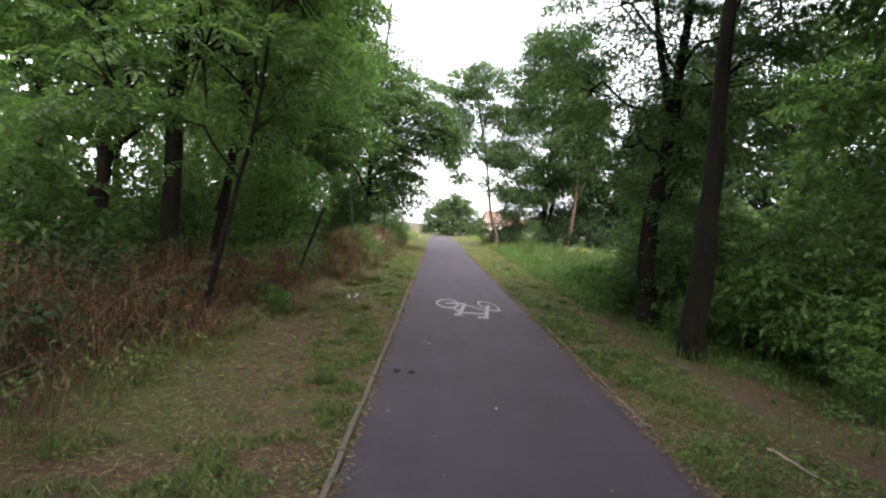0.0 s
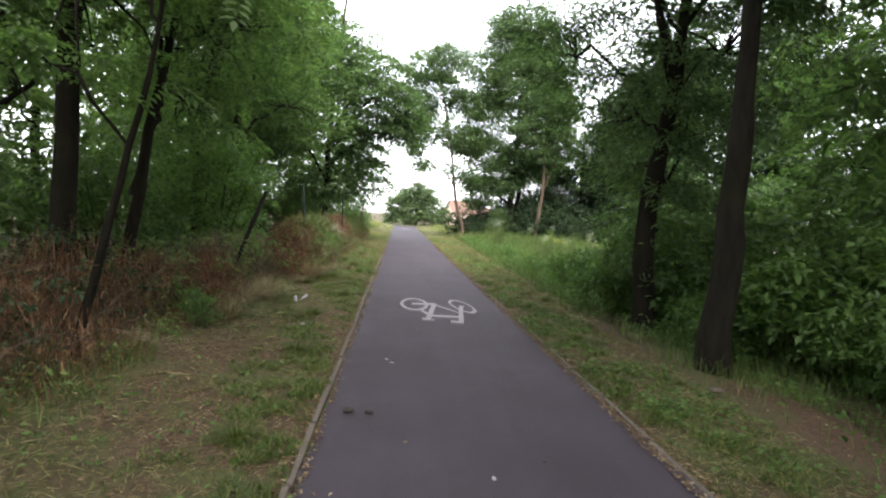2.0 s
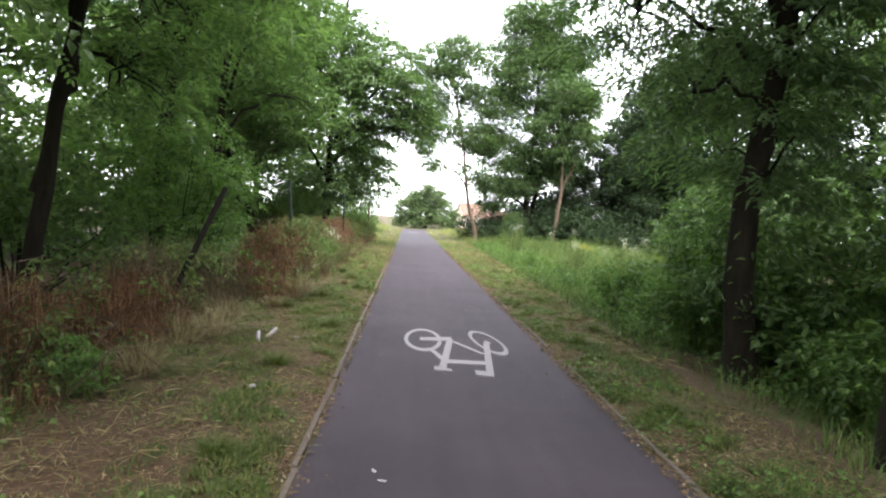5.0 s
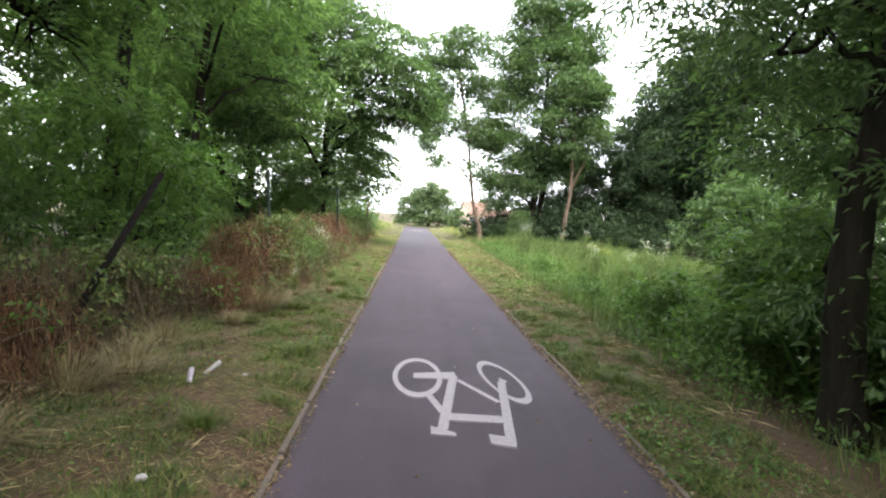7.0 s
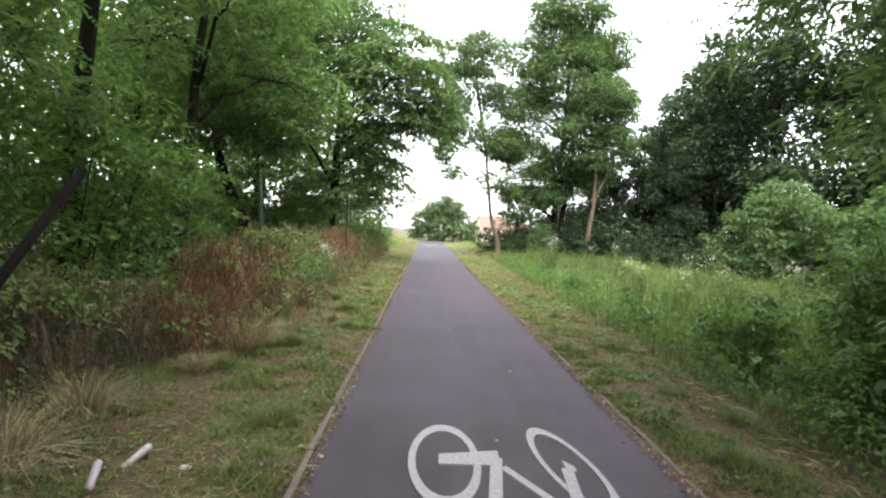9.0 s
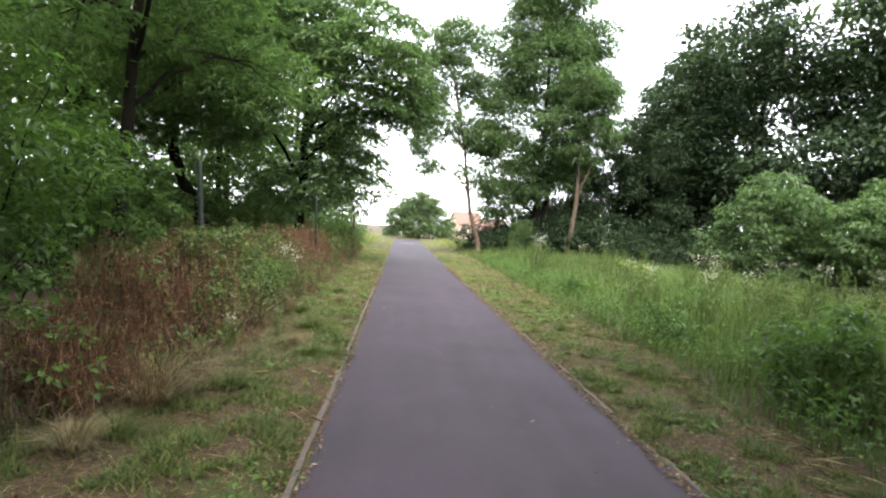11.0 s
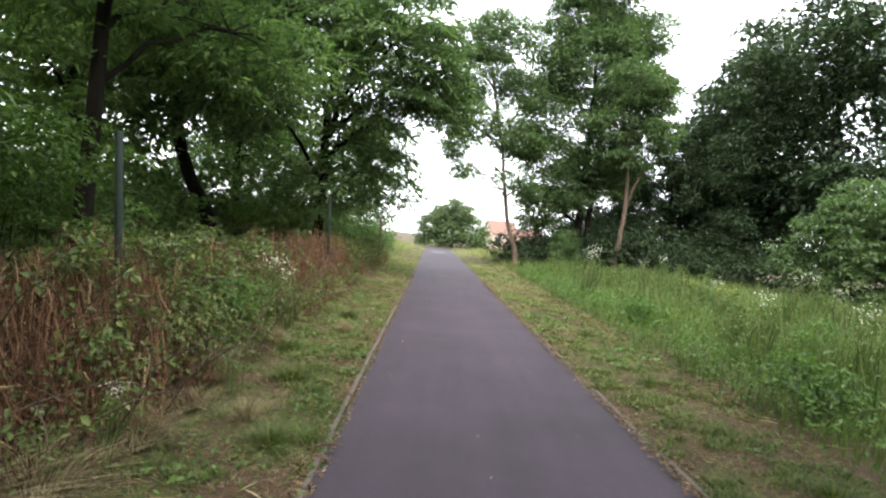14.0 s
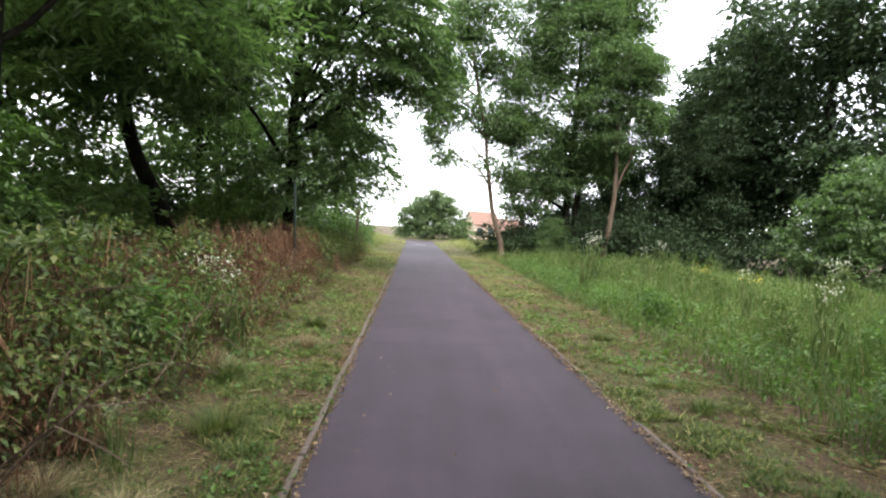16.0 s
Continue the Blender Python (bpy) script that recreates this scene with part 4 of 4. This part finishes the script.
    copy_thing(dry, pose(x, y, 0.05, 0, 0, turn) @ Matrix.Scale(s, 4))
lush = tussock((-1.7, 15.1, 0.03), 380, 0.26, GRASS, "tussock of green grass in the verge")
for x, y, turn, s in ((-1.5, 18.3, 40, 1.0), (-1.2, 16.6, 90, 0.8), (-2.1, 13.9, 10, 0.9), (-1.1, 12.4, 70, 0.8), (-1.35, 10.3, 20, 0.8), (-1.9, 19.6, 200, 1.0), (-1.6, 22.5, 100, 1.0), (2.7, 16.4, 10, 0.8), (2.5, 19.3, 50, 0.8), (2.9, 13.2, 80, 0.8), (2.35, 12.2, 30, 0.8), (2.6, 22.6, 10, 0.9), (2.4, 9.4, 0, 0.7), (-1.2, 8.1, 30, 0.7), (-1.1, 5.6, 70, 0.7)):
    copy_thing(lush, pose(x, y, 0.02, 0, 0, turn) @ Matrix.Scale(s, 4))

# ---- fence posts ----
def post(label, where, height, r, lean_x, lean_y, mat):
    so = Soup()
    z = np.array([-0.3, 0, height * 0.5, height - 0.02, height, height + 0.005])
    rr = np.array([r, r, r, r, r * 0.8, 0.001])
    tube(so, np.stack([lean_x * z, lean_y * z, z], 1), rr, 12)
    ob = tagged(new("fence_post", so.mesh("fence_post", mat, True)), label, "fence post", "fence posts")
    ob.location = where
    return ob


post("dark green steel fence post standing in the thicket", (-2.68, 17.3, 0.05), 2.21, 0.032, -0.11, 0.08, POST_GREEN)
post("thin green steel fence post above the brambles", (-2.72, 26.2, 0.05), 2.3, 0.03, -0.05, 0, POST_GREEN)
post("short weathered wooden post beyond the thicket", (-2.9, 38.5, 0.05), 2.1, 0.05, 0, 0, BARK_PALE)
post("dark wooden post leaning steeply over the thicket", (-2.97, 11.0, 0.0), 1.85, 0.036, 0.18, 0.74, OLD_WOOD)

# ---- houses beyond the lane ----
def house(label, where, w, d, wall_h, ridge, turn):
    t = thing("house", label, "house", where, "houses")
    t.rotation_euler = (0, 0, radians(turn))
    bm = bmesh.new()
    bmesh.ops.create_cube(bm, size=1.0, matrix=Matrix.Translation((0, 0, wall_h / 2)) @ Matrix.Diagonal((w, d, wall_h, 1)))
    for s in (-1, 1):
        v = [bm.verts.new(p) for p in ((s * w / 2, -d / 2, wall_h), (s * w / 2, d / 2, wall_h), (s * w / 2, 0, ridge - 0.1))]
        bm.faces.new(v)
    me = bpy.data.meshes.new("wall")
    bm.to_mesh(me)
    bm.free()
    me.materials.append(RENDER_WALL)
    part("wall", me, t)
    so = Soup()
    for s in (-1, 1):
        a, b = (d / 2 + 0.4) * s, ridge
        e = wall_h - 0.4 * (ridge - wall_h) / (d / 2)
        v = [(x, y, z + k) for k in (0, 0.18) for x, y, z in ((-w / 2 - 0.3, a, e), (w / 2 + 0.3, a, e), (w / 2 + 0.3, 0, b), (-w / 2 - 0.3, 0, b))]
        so.add(v, [(0, 1, 2, 3), (4, 5, 6, 7), (0, 1, 5, 4), (1, 2, 6, 5), (3, 0, 4, 7), (2, 3, 7, 6)])
    part("roof", so.mesh("roof", ROOF_TILE), t, "reddish clay tile roof")
    for x in (-w * 0.28, w * 0.2):
        wv = Soup()
        y = -d / 2 - 0.03
        c = [(x - 0.6, y, 0.9), (x + 0.6, y, 0.9), (x + 0.6, y, 2.1), (x - 0.6, y, 2.1)]
        wv.add(c + [(p[0], p[1] + 0.05, p[2]) for p in c], [(0, 1, 2, 3), (0, 1, 5, 4), (2, 3, 7, 6), (1, 2, 6, 5), (3, 0, 4, 7)])
        part("window", wv.mesh("window", WINDOW_DARK), t)
    return t


house("cream house with a reddish tiled roof", (11.6, 128, 0), 5.0, 7, 2.9, 5.3, 12)
house("low cream house with a reddish roof behind trees", (17.2, 127, 0), 5, 6, 2.0, 4.0, -20)

# ---- grass ----
WAVES = [(math.cos(a) * f, math.sin(a) * f, p, 1 / f ** 0.7) for a, f, p in ((0.3, 0.8, 1.0), (1.9, 1.1, 4.0), (2.7, 1.7, 2.2), (0.9, 2.1, 5.1), (1.4, 3.1, 0.4), (2.2, 3.9, 3.3), (0.1, 4.7, 2.9), (2.9, 5.9, 1.7))]


def wave(x, y, s):
    """Smooth uneven drifts between about 0 and 1; s sets how fine."""
    h = sum(w * np.sin(s * (a * x + b * y) + p) for a, b, p, w in WAVES)
    return np.clip(0.5 + 0.24 * h, 0, 1)


def sown(n, x0, x1, y0, y1, keep=None):
    y = rng.uniform(y0, y1, n)
    u = rng.uniform(0, 1, n)
    lo, hi = x0(y), x1(y)
    x = lo + u * (hi - lo)
    if keep is not None:
        k = rng.uniform(0, 1, n) < keep(x, y, u)
        x, y = x[k], y[k]
    return np.stack([x, y, land(x, y) - 0.01], 1)


def stuff(name, soup, mat, label, category):
    return tagged(new(name, soup.mesh(name, mat)), label, category, kind="stuff")


def far_left(y):
    return left_edge(y) - 2.1


def far_right(y):
    return right_edge(y) + 1.27 + 0.03 * np.clip(y - 12, 0, 30)


def tufts(x, y):
    """Hand-sized tufts with bare gaps between, in larger drifts."""
    return np.clip((0.6 * wave(x + 4, y, 9.0) + 0.4 * wave(x, y + 7, 5.0) - 0.42) * 5 + 0.9 * (wave(x, y, 1.5) - 0.4), 0.05, 1)


def worn_left(x, y, u):
    bare = np.exp(-((u - 0.35) / 0.3) ** 2) * np.clip((13 - y) / 5, 0.0, 1) * np.clip((y - 3.2) / 1.5, 0, 1)
    return np.clip(tufts(x, y) - bare * 1.1, np.where(y > 11, 0.2, 0.04), 1)


def worn_right(x, y, u):
    bare = np.clip((u - 0.4) * 2, 0, 1) * np.clip((13 - y) / 4, 0.2, 1) * 1.2
    return np.clip(tufts(x, y) - bare * 0.8, 0.1, 1)


def strawy_left(x, y, u):
    return np.clip(1.0 - 0.9 * tufts(x, y) + 0.5 * np.exp(-((u - 0.35) / 0.3) ** 2) * np.clip((13 - y) / 5, 0, 1) * np.clip((y - 3.2) / 1.5, 0, 1), 0.06, 1)


def strawy_right(x, y, u):
    return np.clip(0.9 - 0.9 * tufts(x, y) + 1.1 * np.exp(-((u - 0.9) / 0.14) ** 2), 0.08, 1)


so = Soup()
far_so = Soup()
for n, y0, y1, size, into in ((210000, 1.0, 22, 1.0, so), (14000, 18, 30, 1.5, far_so), (20000, 22, 30, 1.5, so), (26000, 28, 46, 1.9, far_so), (6000, 44, 78, 2.6, far_so)):
    for lo, hi, keep in ((far_left, left_edge, worn_left), (right_edge, far_right, worn_right)):
        p = sown(n, lo, hi, y0, y1, keep)
        k = len(p)
        tuft = 0.75 * tufts(p[:, 0], p[:, 1]) + 0.4 * wave(p[:, 0] + 9, p[:, 1], 4.2) - 0.15
        lean, yaw = rng.uniform(0.3, 2.4, k), rng.uniform(0, 6.283, k)
        hh = (0.015 + 0.04 * rng.uniform(0, 1, k) ** 2 + 0.075 * np.clip(tuft - 0.5, 0, 1)) * (1 + 0.25 * (size - 1))
        w = 0.0055 * size * rng.uniform(0.7, 1.5, k)
        side = np.stack([w * np.cos(yaw), w * np.sin(yaw), 0 * w], 1)
        tip = p + np.stack([-np.sin(yaw) * lean * hh, np.cos(yaw) * lean * hh, hh], 1)
        into.add(np.stack([p - side, p + side, tip], 1).reshape(-1, 3), np.arange(3 * k).reshape(-1, 3))
stuff("verge_grass", so, GRASS, "short mown green grass on the path's verges", "grass")
stuff("far_verge_grass", far_so, PALE_GRASS, "sun-bleached pale grass on the far verges", "grass")

so = Soup()
for n, y0, y1, size in ((44000, 1.0, 22, 1.0), (16000, 22, 45, 2.1)):
    for lo, hi, keep in ((far_left, left_edge, strawy_left), (right_edge, far_right, strawy_right)):
        p = sown(n, lo, hi, y0, y1, keep)
        k = len(p)
        p[:, 2] += rng.uniform(0.01, 0.05, k)
        scattered(so, SIMPLE_V * [0.09, 1, 0.25], SIMPLE_F, p, rng.uniform(0.03, 0.105, k) * size, rng.uniform(0, 6.28, k), rng.normal(0.05, 0.25, k), rng.normal(0, 0.5, k))
# longer dry stalks lie in loose swaths
for lo, hi, y0, y1, n in ((lambda y: far_right(y) - 0.35, lambda y: far_right(y) + 0.12, 11, 40, 2600), (lambda y: far_left(y) + 0.1, lambda y: far_left(y) + 1.0, 4.5, 13, 800), (lambda y: far_left(y) - 0.15, lambda y: far_left(y) + 0.7, 13, 24, 1300), (lambda y: left_edge(y) - 1.2, left_edge, 6, 30, 900)):
    p = sown(n, lo, hi, y0, y1, lambda x, y, u: np.clip(wave(x + 2, y + 5, 4.0) * 2.6 - 0.9, 0.05, 1))
    k = len(p)
    p[:, 2] += rng.uniform(0.015, 0.05, k)
    scattered(so, SIMPLE_V * [0.03, 1, 0.5], SIMPLE_F, p, rng.uniform(0.08, 0.26, k), rng.normal(0.6, 0.9, k) + np.where(rng.uniform(0, 1, k) < 0.5, 0, np.pi), rng.normal(0.08, 0.14, k), rng.normal(0, 0.5, k))
stuff("cut_straw", so, STRAW, "dry mown straw lying on the verges", "straw")

so = Soup()
for n, y0, y1, size in ((9000, 1.0, 20, 1.0), (5000, 20, 42, 1.6)):
    for lo, hi in ((far_left, left_edge), (right_edge, far_right)):
        p = sown(n, lo, hi, y0, y1, lambda x, y, u: np.clip(wave(x + 3, y + 20, 1.8) * 2.2 - 1.0, 0.02, 1) * np.where((x < 0) & (y < 11), 0.25, 1))
        k = len(p)
        p[:, 2] += rng.uniform(0.02, 0.07, k)
        scattered(so, SIMPLE_V * [1.5, 1, 1], SIMPLE_F, p, rng.uniform(0.025, 0.06, k) * size, rng.uniform(0, 6.28, k), rng.normal(0.25, 0.4, k), rng.normal(0, 0.4, k))
stuff("verge_weeds", so, LEAF_FRESH, "clover and low broad weeds in the verge", "weeds")

so = Soup()
for x0, x1, n in ((lambda y: left_edge(y) - 0.14, lambda y: left_edge(y) + 0.04, 8000), (lambda y: right_edge(y) - 0.09, lambda y: right_edge(y) + 0.15, 15000), (far_left, left_edge, 3500), (right_edge, far_right, 3500), (lambda y: left_edge(y) - 6, far_left, 5000), (far_right, lambda y: right_edge(y) + 6, 2500), (left_edge, right_edge, 160)):
    p = sown(n, x0, x1, 0.5, 34)
    k = len(p)
    onpath = (p[:, 0] > left_edge(p[:, 1])) & (p[:, 0] < right_edge(p[:, 1]))
    p[:, 2] = np.where(onpath, 0.018, p[:, 2] + 0.03)
    scattered(so, SIMPLE_V, SIMPLE_F, p, rng.uniform(0.015, 0.05, k), rng.uniform(0, 6.28, k), rng.normal(0.05, 0.2, k), rng.normal(0, 0.3, k))
p = sown(5000, far_left, lambda y: left_edge(y) - 0.7, 2, 12, lambda x, y, u: np.exp(-((u - 0.5) / 0.4) ** 2) * np.clip((y - 3) / 2, 0.1, 1))
k = len(p)
p[:, 2] += 0.02
scattered(so, SIMPLE_V, SIMPLE_F, p, rng.uniform(0.01, 0.032, k), rng.uniform(0, 6.28, k), rng.normal(0.05, 0.3, k), rng.normal(0, 0.4, k))
p = sown(4500, lambda y: right_edge(y) + 0.7, lambda y: right_edge(y) + 5, 2, 13)
k = len(p)
p[:, 2] += 0.025
scattered(so, SIMPLE_V, SIMPLE_F, p, rng.uniform(0.015, 0.045, k), rng.uniform(0, 6.28, k), rng.normal(0.05, 0.25, k), rng.normal(0, 0.3, k))
stuff("fallen_leaves", so, LITTER, "small fallen leaves and bits along the path's edges", "leaf litter")

so = Soup()
for n, y0, y1, size in ((26000, 12.5, 24, 1.0), (20000, 24, 36, 1.4), (12000, 36, 46, 1.9)):
    p = sown(n, far_right, lambda y: far_right(y) + 8.5, y0, y1)
    k = len(p)
    ramp_in = np.clip((p[:, 0] - far_right(p[:, 1])) / 1.5, 0.42, 1)
    hh = ramp_in * (0.35 + 0.65 * rng.uniform(0, 1, k)) * (0.75 + 0.5 * wave(p[:, 0], p[:, 1], 0.9))
    blades(so, p, hh, 0.009 * size * rng.uniform(0.6, 1.5, k), rng.uniform(0.1, 0.8, k))
p = sown(14000, far_right, lambda y: far_right(y) + 3.5, 2, 13, lambda x, y, u: np.clip(wave(x, y, 1.2) * 1.6 - 0.9 + u * 1.1, 0.02, 1))
blades(so, p, rng.uniform(0.1, 0.4, len(p)), 0.009, rng.uniform(0.2, 1.0, len(p)))
p = sown(5000, lambda y: far_left(y) - 0.8, lambda y: far_left(y) + 0.35, 2, 42)
blades(so, p, rng.uniform(0.12, 0.4, len(p)), 0.009, rng.uniform(0.2, 1.1, len(p)))
stuff("meadow_grass", so, MEADOW, "tall green meadow grass beside the verge", "grass")

so = Soup()
p = sown(5200, far_right, lambda y: far_right(y) + 8.5, 13, 44)
p[:, 2] += rng.uniform(0.1, 0.65, len(p))
k = len(p)
scattered(so, SIMPLE_V, SIMPLE_F, p, rng.uniform(0.06, 0.14, k), rng.uniform(0, 6.28, k), rng.normal(0.2, 0.5, k), rng.normal(0, 0.5, k))
p = sown(26000, lambda y: far_right(y) - 0.1, lambda y: far_right(y) + 1.5, 11.5, 40, lambda x, y, u: np.clip(wave(x, y + 3, 3.2) * 2.2 - 0.6, 0.08, 1))
p[:, 2] += rng.uniform(0.04, 0.42, len(p)) * np.clip(0.4 + wave(p[:, 0], p[:, 1] + 3, 3.2), 0.4, 1.3)
k = len(p)
scattered(so, SIMPLE_V, SIMPLE_F, p, rng.uniform(0.035, 0.085, k), rng.uniform(0, 6.28, k), rng.normal(0.2, 0.5, k), rng.normal(0, 0.5, k))
p = sown(6000, lambda y: far_right(y) + 0.6, lambda y: far_right(y) + 4.5, 2, 13, lambda x, y, u: np.clip(wave(x + 5, y, 1.4) * 2 - 0.8, 0.02, 1))
p[:, 2] += rng.uniform(0.03, 0.22, len(p))
k = len(p)
scattered(so, SIMPLE_V * [1.3, 1, 1], SIMPLE_F, p, rng.uniform(0.04, 0.09, k), rng.uniform(0, 6.28, k), rng.normal(0.1, 0.4, k), rng.normal(0, 0.4, k))
stuff("meadow_weeds", so, LEAF_FRESH, "broad green weed leaves among the meadow grass", "weeds")

so = Soup()
for n, y0, y1, x0, x1 in ((13000, 42, 79, lambda y: right_edge(y), lambda y: right_edge(y) + 14), (8000, 42, 79, lambda y: left_edge(y) - 7, left_edge), (6000, 82, 100, lambda y: -14 + 0 * y, lambda y: 20 + 0 * y)):
    p = sown(n, x0, x1, y0, y1)
    k = len(p)
    away = np.maximum(left_edge(p[:, 1]) - p[:, 0], p[:, 0] - right_edge(p[:, 1]))
    tall = np.where(p[:, 1] > 80, 0.2, np.clip((away - 1.2) / 1.5, 0.08, 1) * 0.7)
    blades(so, p, tall * rng.uniform(0.6, 1.3, k), 0.03, rng.uniform(0.1, 0.9, k))
stuff("far_grass", so, PALE_GRASS, "pale rough grass towards the lane", "grass")

tall_weed = shrub("tall_weed", "tall grey-green leafy weed standing in the meadow", "weed", (6.2, 18.5, 0.0), [(0, 0, 0.45, 0.22, 0.22, 0.4), (0.08, 0.04, 0.9, 0.16, 0.16, 0.28)], 46, 10, 0.07, MEADOW, 10, MEADOW, spread=0.09, flat=1.0, group="tall weeds")
for k in range(46):
    y = rng.uniform(15, 42)
    copy_thing(tall_weed, pose(far_right(y) + rng.uniform(1.0, 8.0), y, 0, 0, 0, rng.uniform(0, 360)) @ Matrix.Scale(rng.uniform(0.7, 1.15), 4))
umbel = shrub("umbel_plant", "tall weed with flat white flower heads in the meadow", "wild flower", (5.0, 19.2, 0.0), [(0, 0, 0.75, 0.3, 0.3, 0.3)], 12, 6, 0.05, MEADOW, 12, MEADOW, spread=0.1, group="white umbels", bloom=PETAL)
for x, y, s in ((4.6, 20.6, 1.0), (6.0, 19.6, 1.05), (6.6, 22, 1.1), (7.4, 24.6, 1.2), (5.6, 24, 1.0), (4.2, 28.9, 1.3), (4.5, 29.3, 1.4), (7.8, 20.4, 1.2), (8.8, 26, 1.2), (6.2, 30, 1.2), (8.2, 34, 1.3)):
    copy_thing(umbel, pose(x, y, 0, 0, 0, x * 77) @ Matrix.Scale(s, 4))
for x, y, k in ((-2.3, 20.0, 0.95), (-2.15, 20.5, 0.8), (-2.35, 20.9, 0.9), (-1.95, 15.9, 0.45), (-2.05, 16.2, 0.4), (-1.85, 17.6, 0.35)):
    copy_thing(umbel, pose(x, y, 0.03, 0, 0, y * 91) @ Matrix.Scale(k, 4))
ragwort = shrub("yellow_weed", "tall weed with small yellow flower heads in the meadow", "wild flower", (6.4, 25.2, 0.0), [(0, 0, 0.9, 0.2, 0.2, 0.3)], 8, 6, 0.05, MEADOW, 8, MEADOW, spread=0.08, group="yellow weeds", bloom=PETAL_Y)
for x, y, s in ((7.0, 28.4, 1.0),):
    copy_thing(ragwort, pose(x, y, 0, 0, 0, x * 50) @ Matrix.Scale(s, 4))

# ---- litter on the ground ----
def lump(name, label, category, where, size, mat, turn=0):
    bm = bmesh.new()
    bmesh.ops.create_icosphere(bm, subdivisions=2, radius=1.0)
    for v in bm.verts:
        v.co *= 1 + 0.3 * noise.noise(v.co * 2 + Vector(where))
        v.co = Vector((v.co.x * size[0], v.co.y * size[1], (v.co.z + 0.8) * size[2]))
    me = bpy.data.meshes.new(name)
    bm.to_mesh(me)
    bm.free()
    me.materials.append(mat)
    ob = tagged(new(name, me), label, category)
    ob.matrix_world = pose(*where, 0, 0, turn)
    return ob


for x, y in ((-1.36, 9.47), (-2.15, 11.08), (-1.4, 11.5)):
    lump("scrap", "crumpled white paper scrap lying in the grass", "litter", (x, y, 0.03), (0.035, 0.03, 0.02), PAPER, x * 500)
lump("dung", "dark dried dung lying on the asphalt", "dung", (-0.42, 6.3, 0.01), (0.05, 0.06, 0.018), DUNG)
lump("dung", "small dark crumb of dung on the asphalt", "dung", (-0.25, 6.28, 0.01), (0.035, 0.04, 0.012), DUNG, 40)
for x, y in ((-0.17, 7.98), (-0.11, 7.85), (0.6, 5.2)):
    lump("scrap", "small white scrap lying on the asphalt", "litter", (x, y, 0.012), (0.014, 0.03, 0.003), PAPER, x * 900)


def can(where, turn, tip, label, mat):
    so = Soup()
    z = 1.9 * np.array([0, 0.004, 0.012, 0.05, 0.09, 0.112, 0.118])
    r = 0.8 * np.array([0.001, 0.022, 0.031, 0.026, 0.031, 0.026, 0.001])
    tube(so, np.stack([0 * z, 0 * z, z], 1), r, 14, 0.08)
    ob = tagged(new("drink_can", so.mesh("drink_can", mat, True)), label, "can", "cans")
    ob.matrix_world = pose(*where, tip, 0, turn)
    return ob


can((-1.77, 11.14, 0.03), 195, 62, "crushed silver drink can lying in the grass", CAN)
can((-1.76, 11.45, 0.03), 155, 66, "crumpled white can lying in the grass", PAPER)

def stick(label, a, b, r, mat):
    so = Soup()
    a, b = Vector(a), Vector(b)
    tube(so, curve_points((0, 0, 0), b - a, 7, 0.012, 0.006), np.linspace(r, r * 0.5, 7), 6, 0.1)
    ob = tagged(new("fallen_stick", so.mesh("fallen_stick", mat, True)), label, "stick", "sticks")
    ob.location = a
    return ob


PALE_WOOD = plain("bleached_wood", (0.24, 0.2, 0.16), 0.9, 0, 20.0, 0.3, 0.4)
stick("bleached fallen stick on the verge", (2.75, 4.55, 0.05), (2.85, 3.95, 0.05), 0.012, PALE_WOOD)
stick("thin broken twig on the verge", (-2.25, 10.6, 0.06), (-1.95, 10.2, 0.06), 0.012, PALE_WOOD)
stick("short stick lying across the path's edge", (-0.86, 16.62, 0.03), (-0.68, 16.68, 0.03), 0.012, BARK_PALE)
stick("pale dry stalk among the brambles", (-3.5, 4.6, 0.1), (-3.35, 4.75, 0.45), 0.006, PALE_WOOD)
lump("stone", "pale stone at the foot of a tree trunk", "stone", (3.22, 7.3, 0.02), (0.08, 0.05, 0.03), KERB)

# ---- edging stones, a piece each ----
kerb = tagged(new("kerb"), "narrow concrete edging stones along the asphalt", "kerb", kind="structure")


def stone_mesh(w, l, h):
    bm = bmesh.new()
    bmesh.ops.create_cube(bm, size=1.0, matrix=Matrix.Diagonal((w, l, h, 1)))
    bmesh.ops.bevel(bm, geom=[e for e in bm.edges], offset=0.008, segments=1, affect="EDGES")
    me = bpy.data.meshes.new("edging_stone")
    bm.to_mesh(me)
    bm.free()
    me.materials.append(KERB)
    return me


stone = stone_mesh(0.045, 0.985, 0.2)
for y in range(-2, 46):
    for side, edge, turn in ((-1, left_edge, 0.95), (1, right_edge, 0.66)):
        ob = new("edging_stone", stone)
        ob.parent = kerb
        ob.matrix_basis = pose(edge(y + 0.5) + side * (0.045 + rng.uniform(-0.006, 0.01)), y + 0.5, -0.1 + (0.012 if side < 0 else 0.0) + rng.uniform(-0.014, 0.012), rng.uniform(-0.4, 0.4), rng.uniform(-3, 3), turn + rng.uniform(-0.5, 0.5))
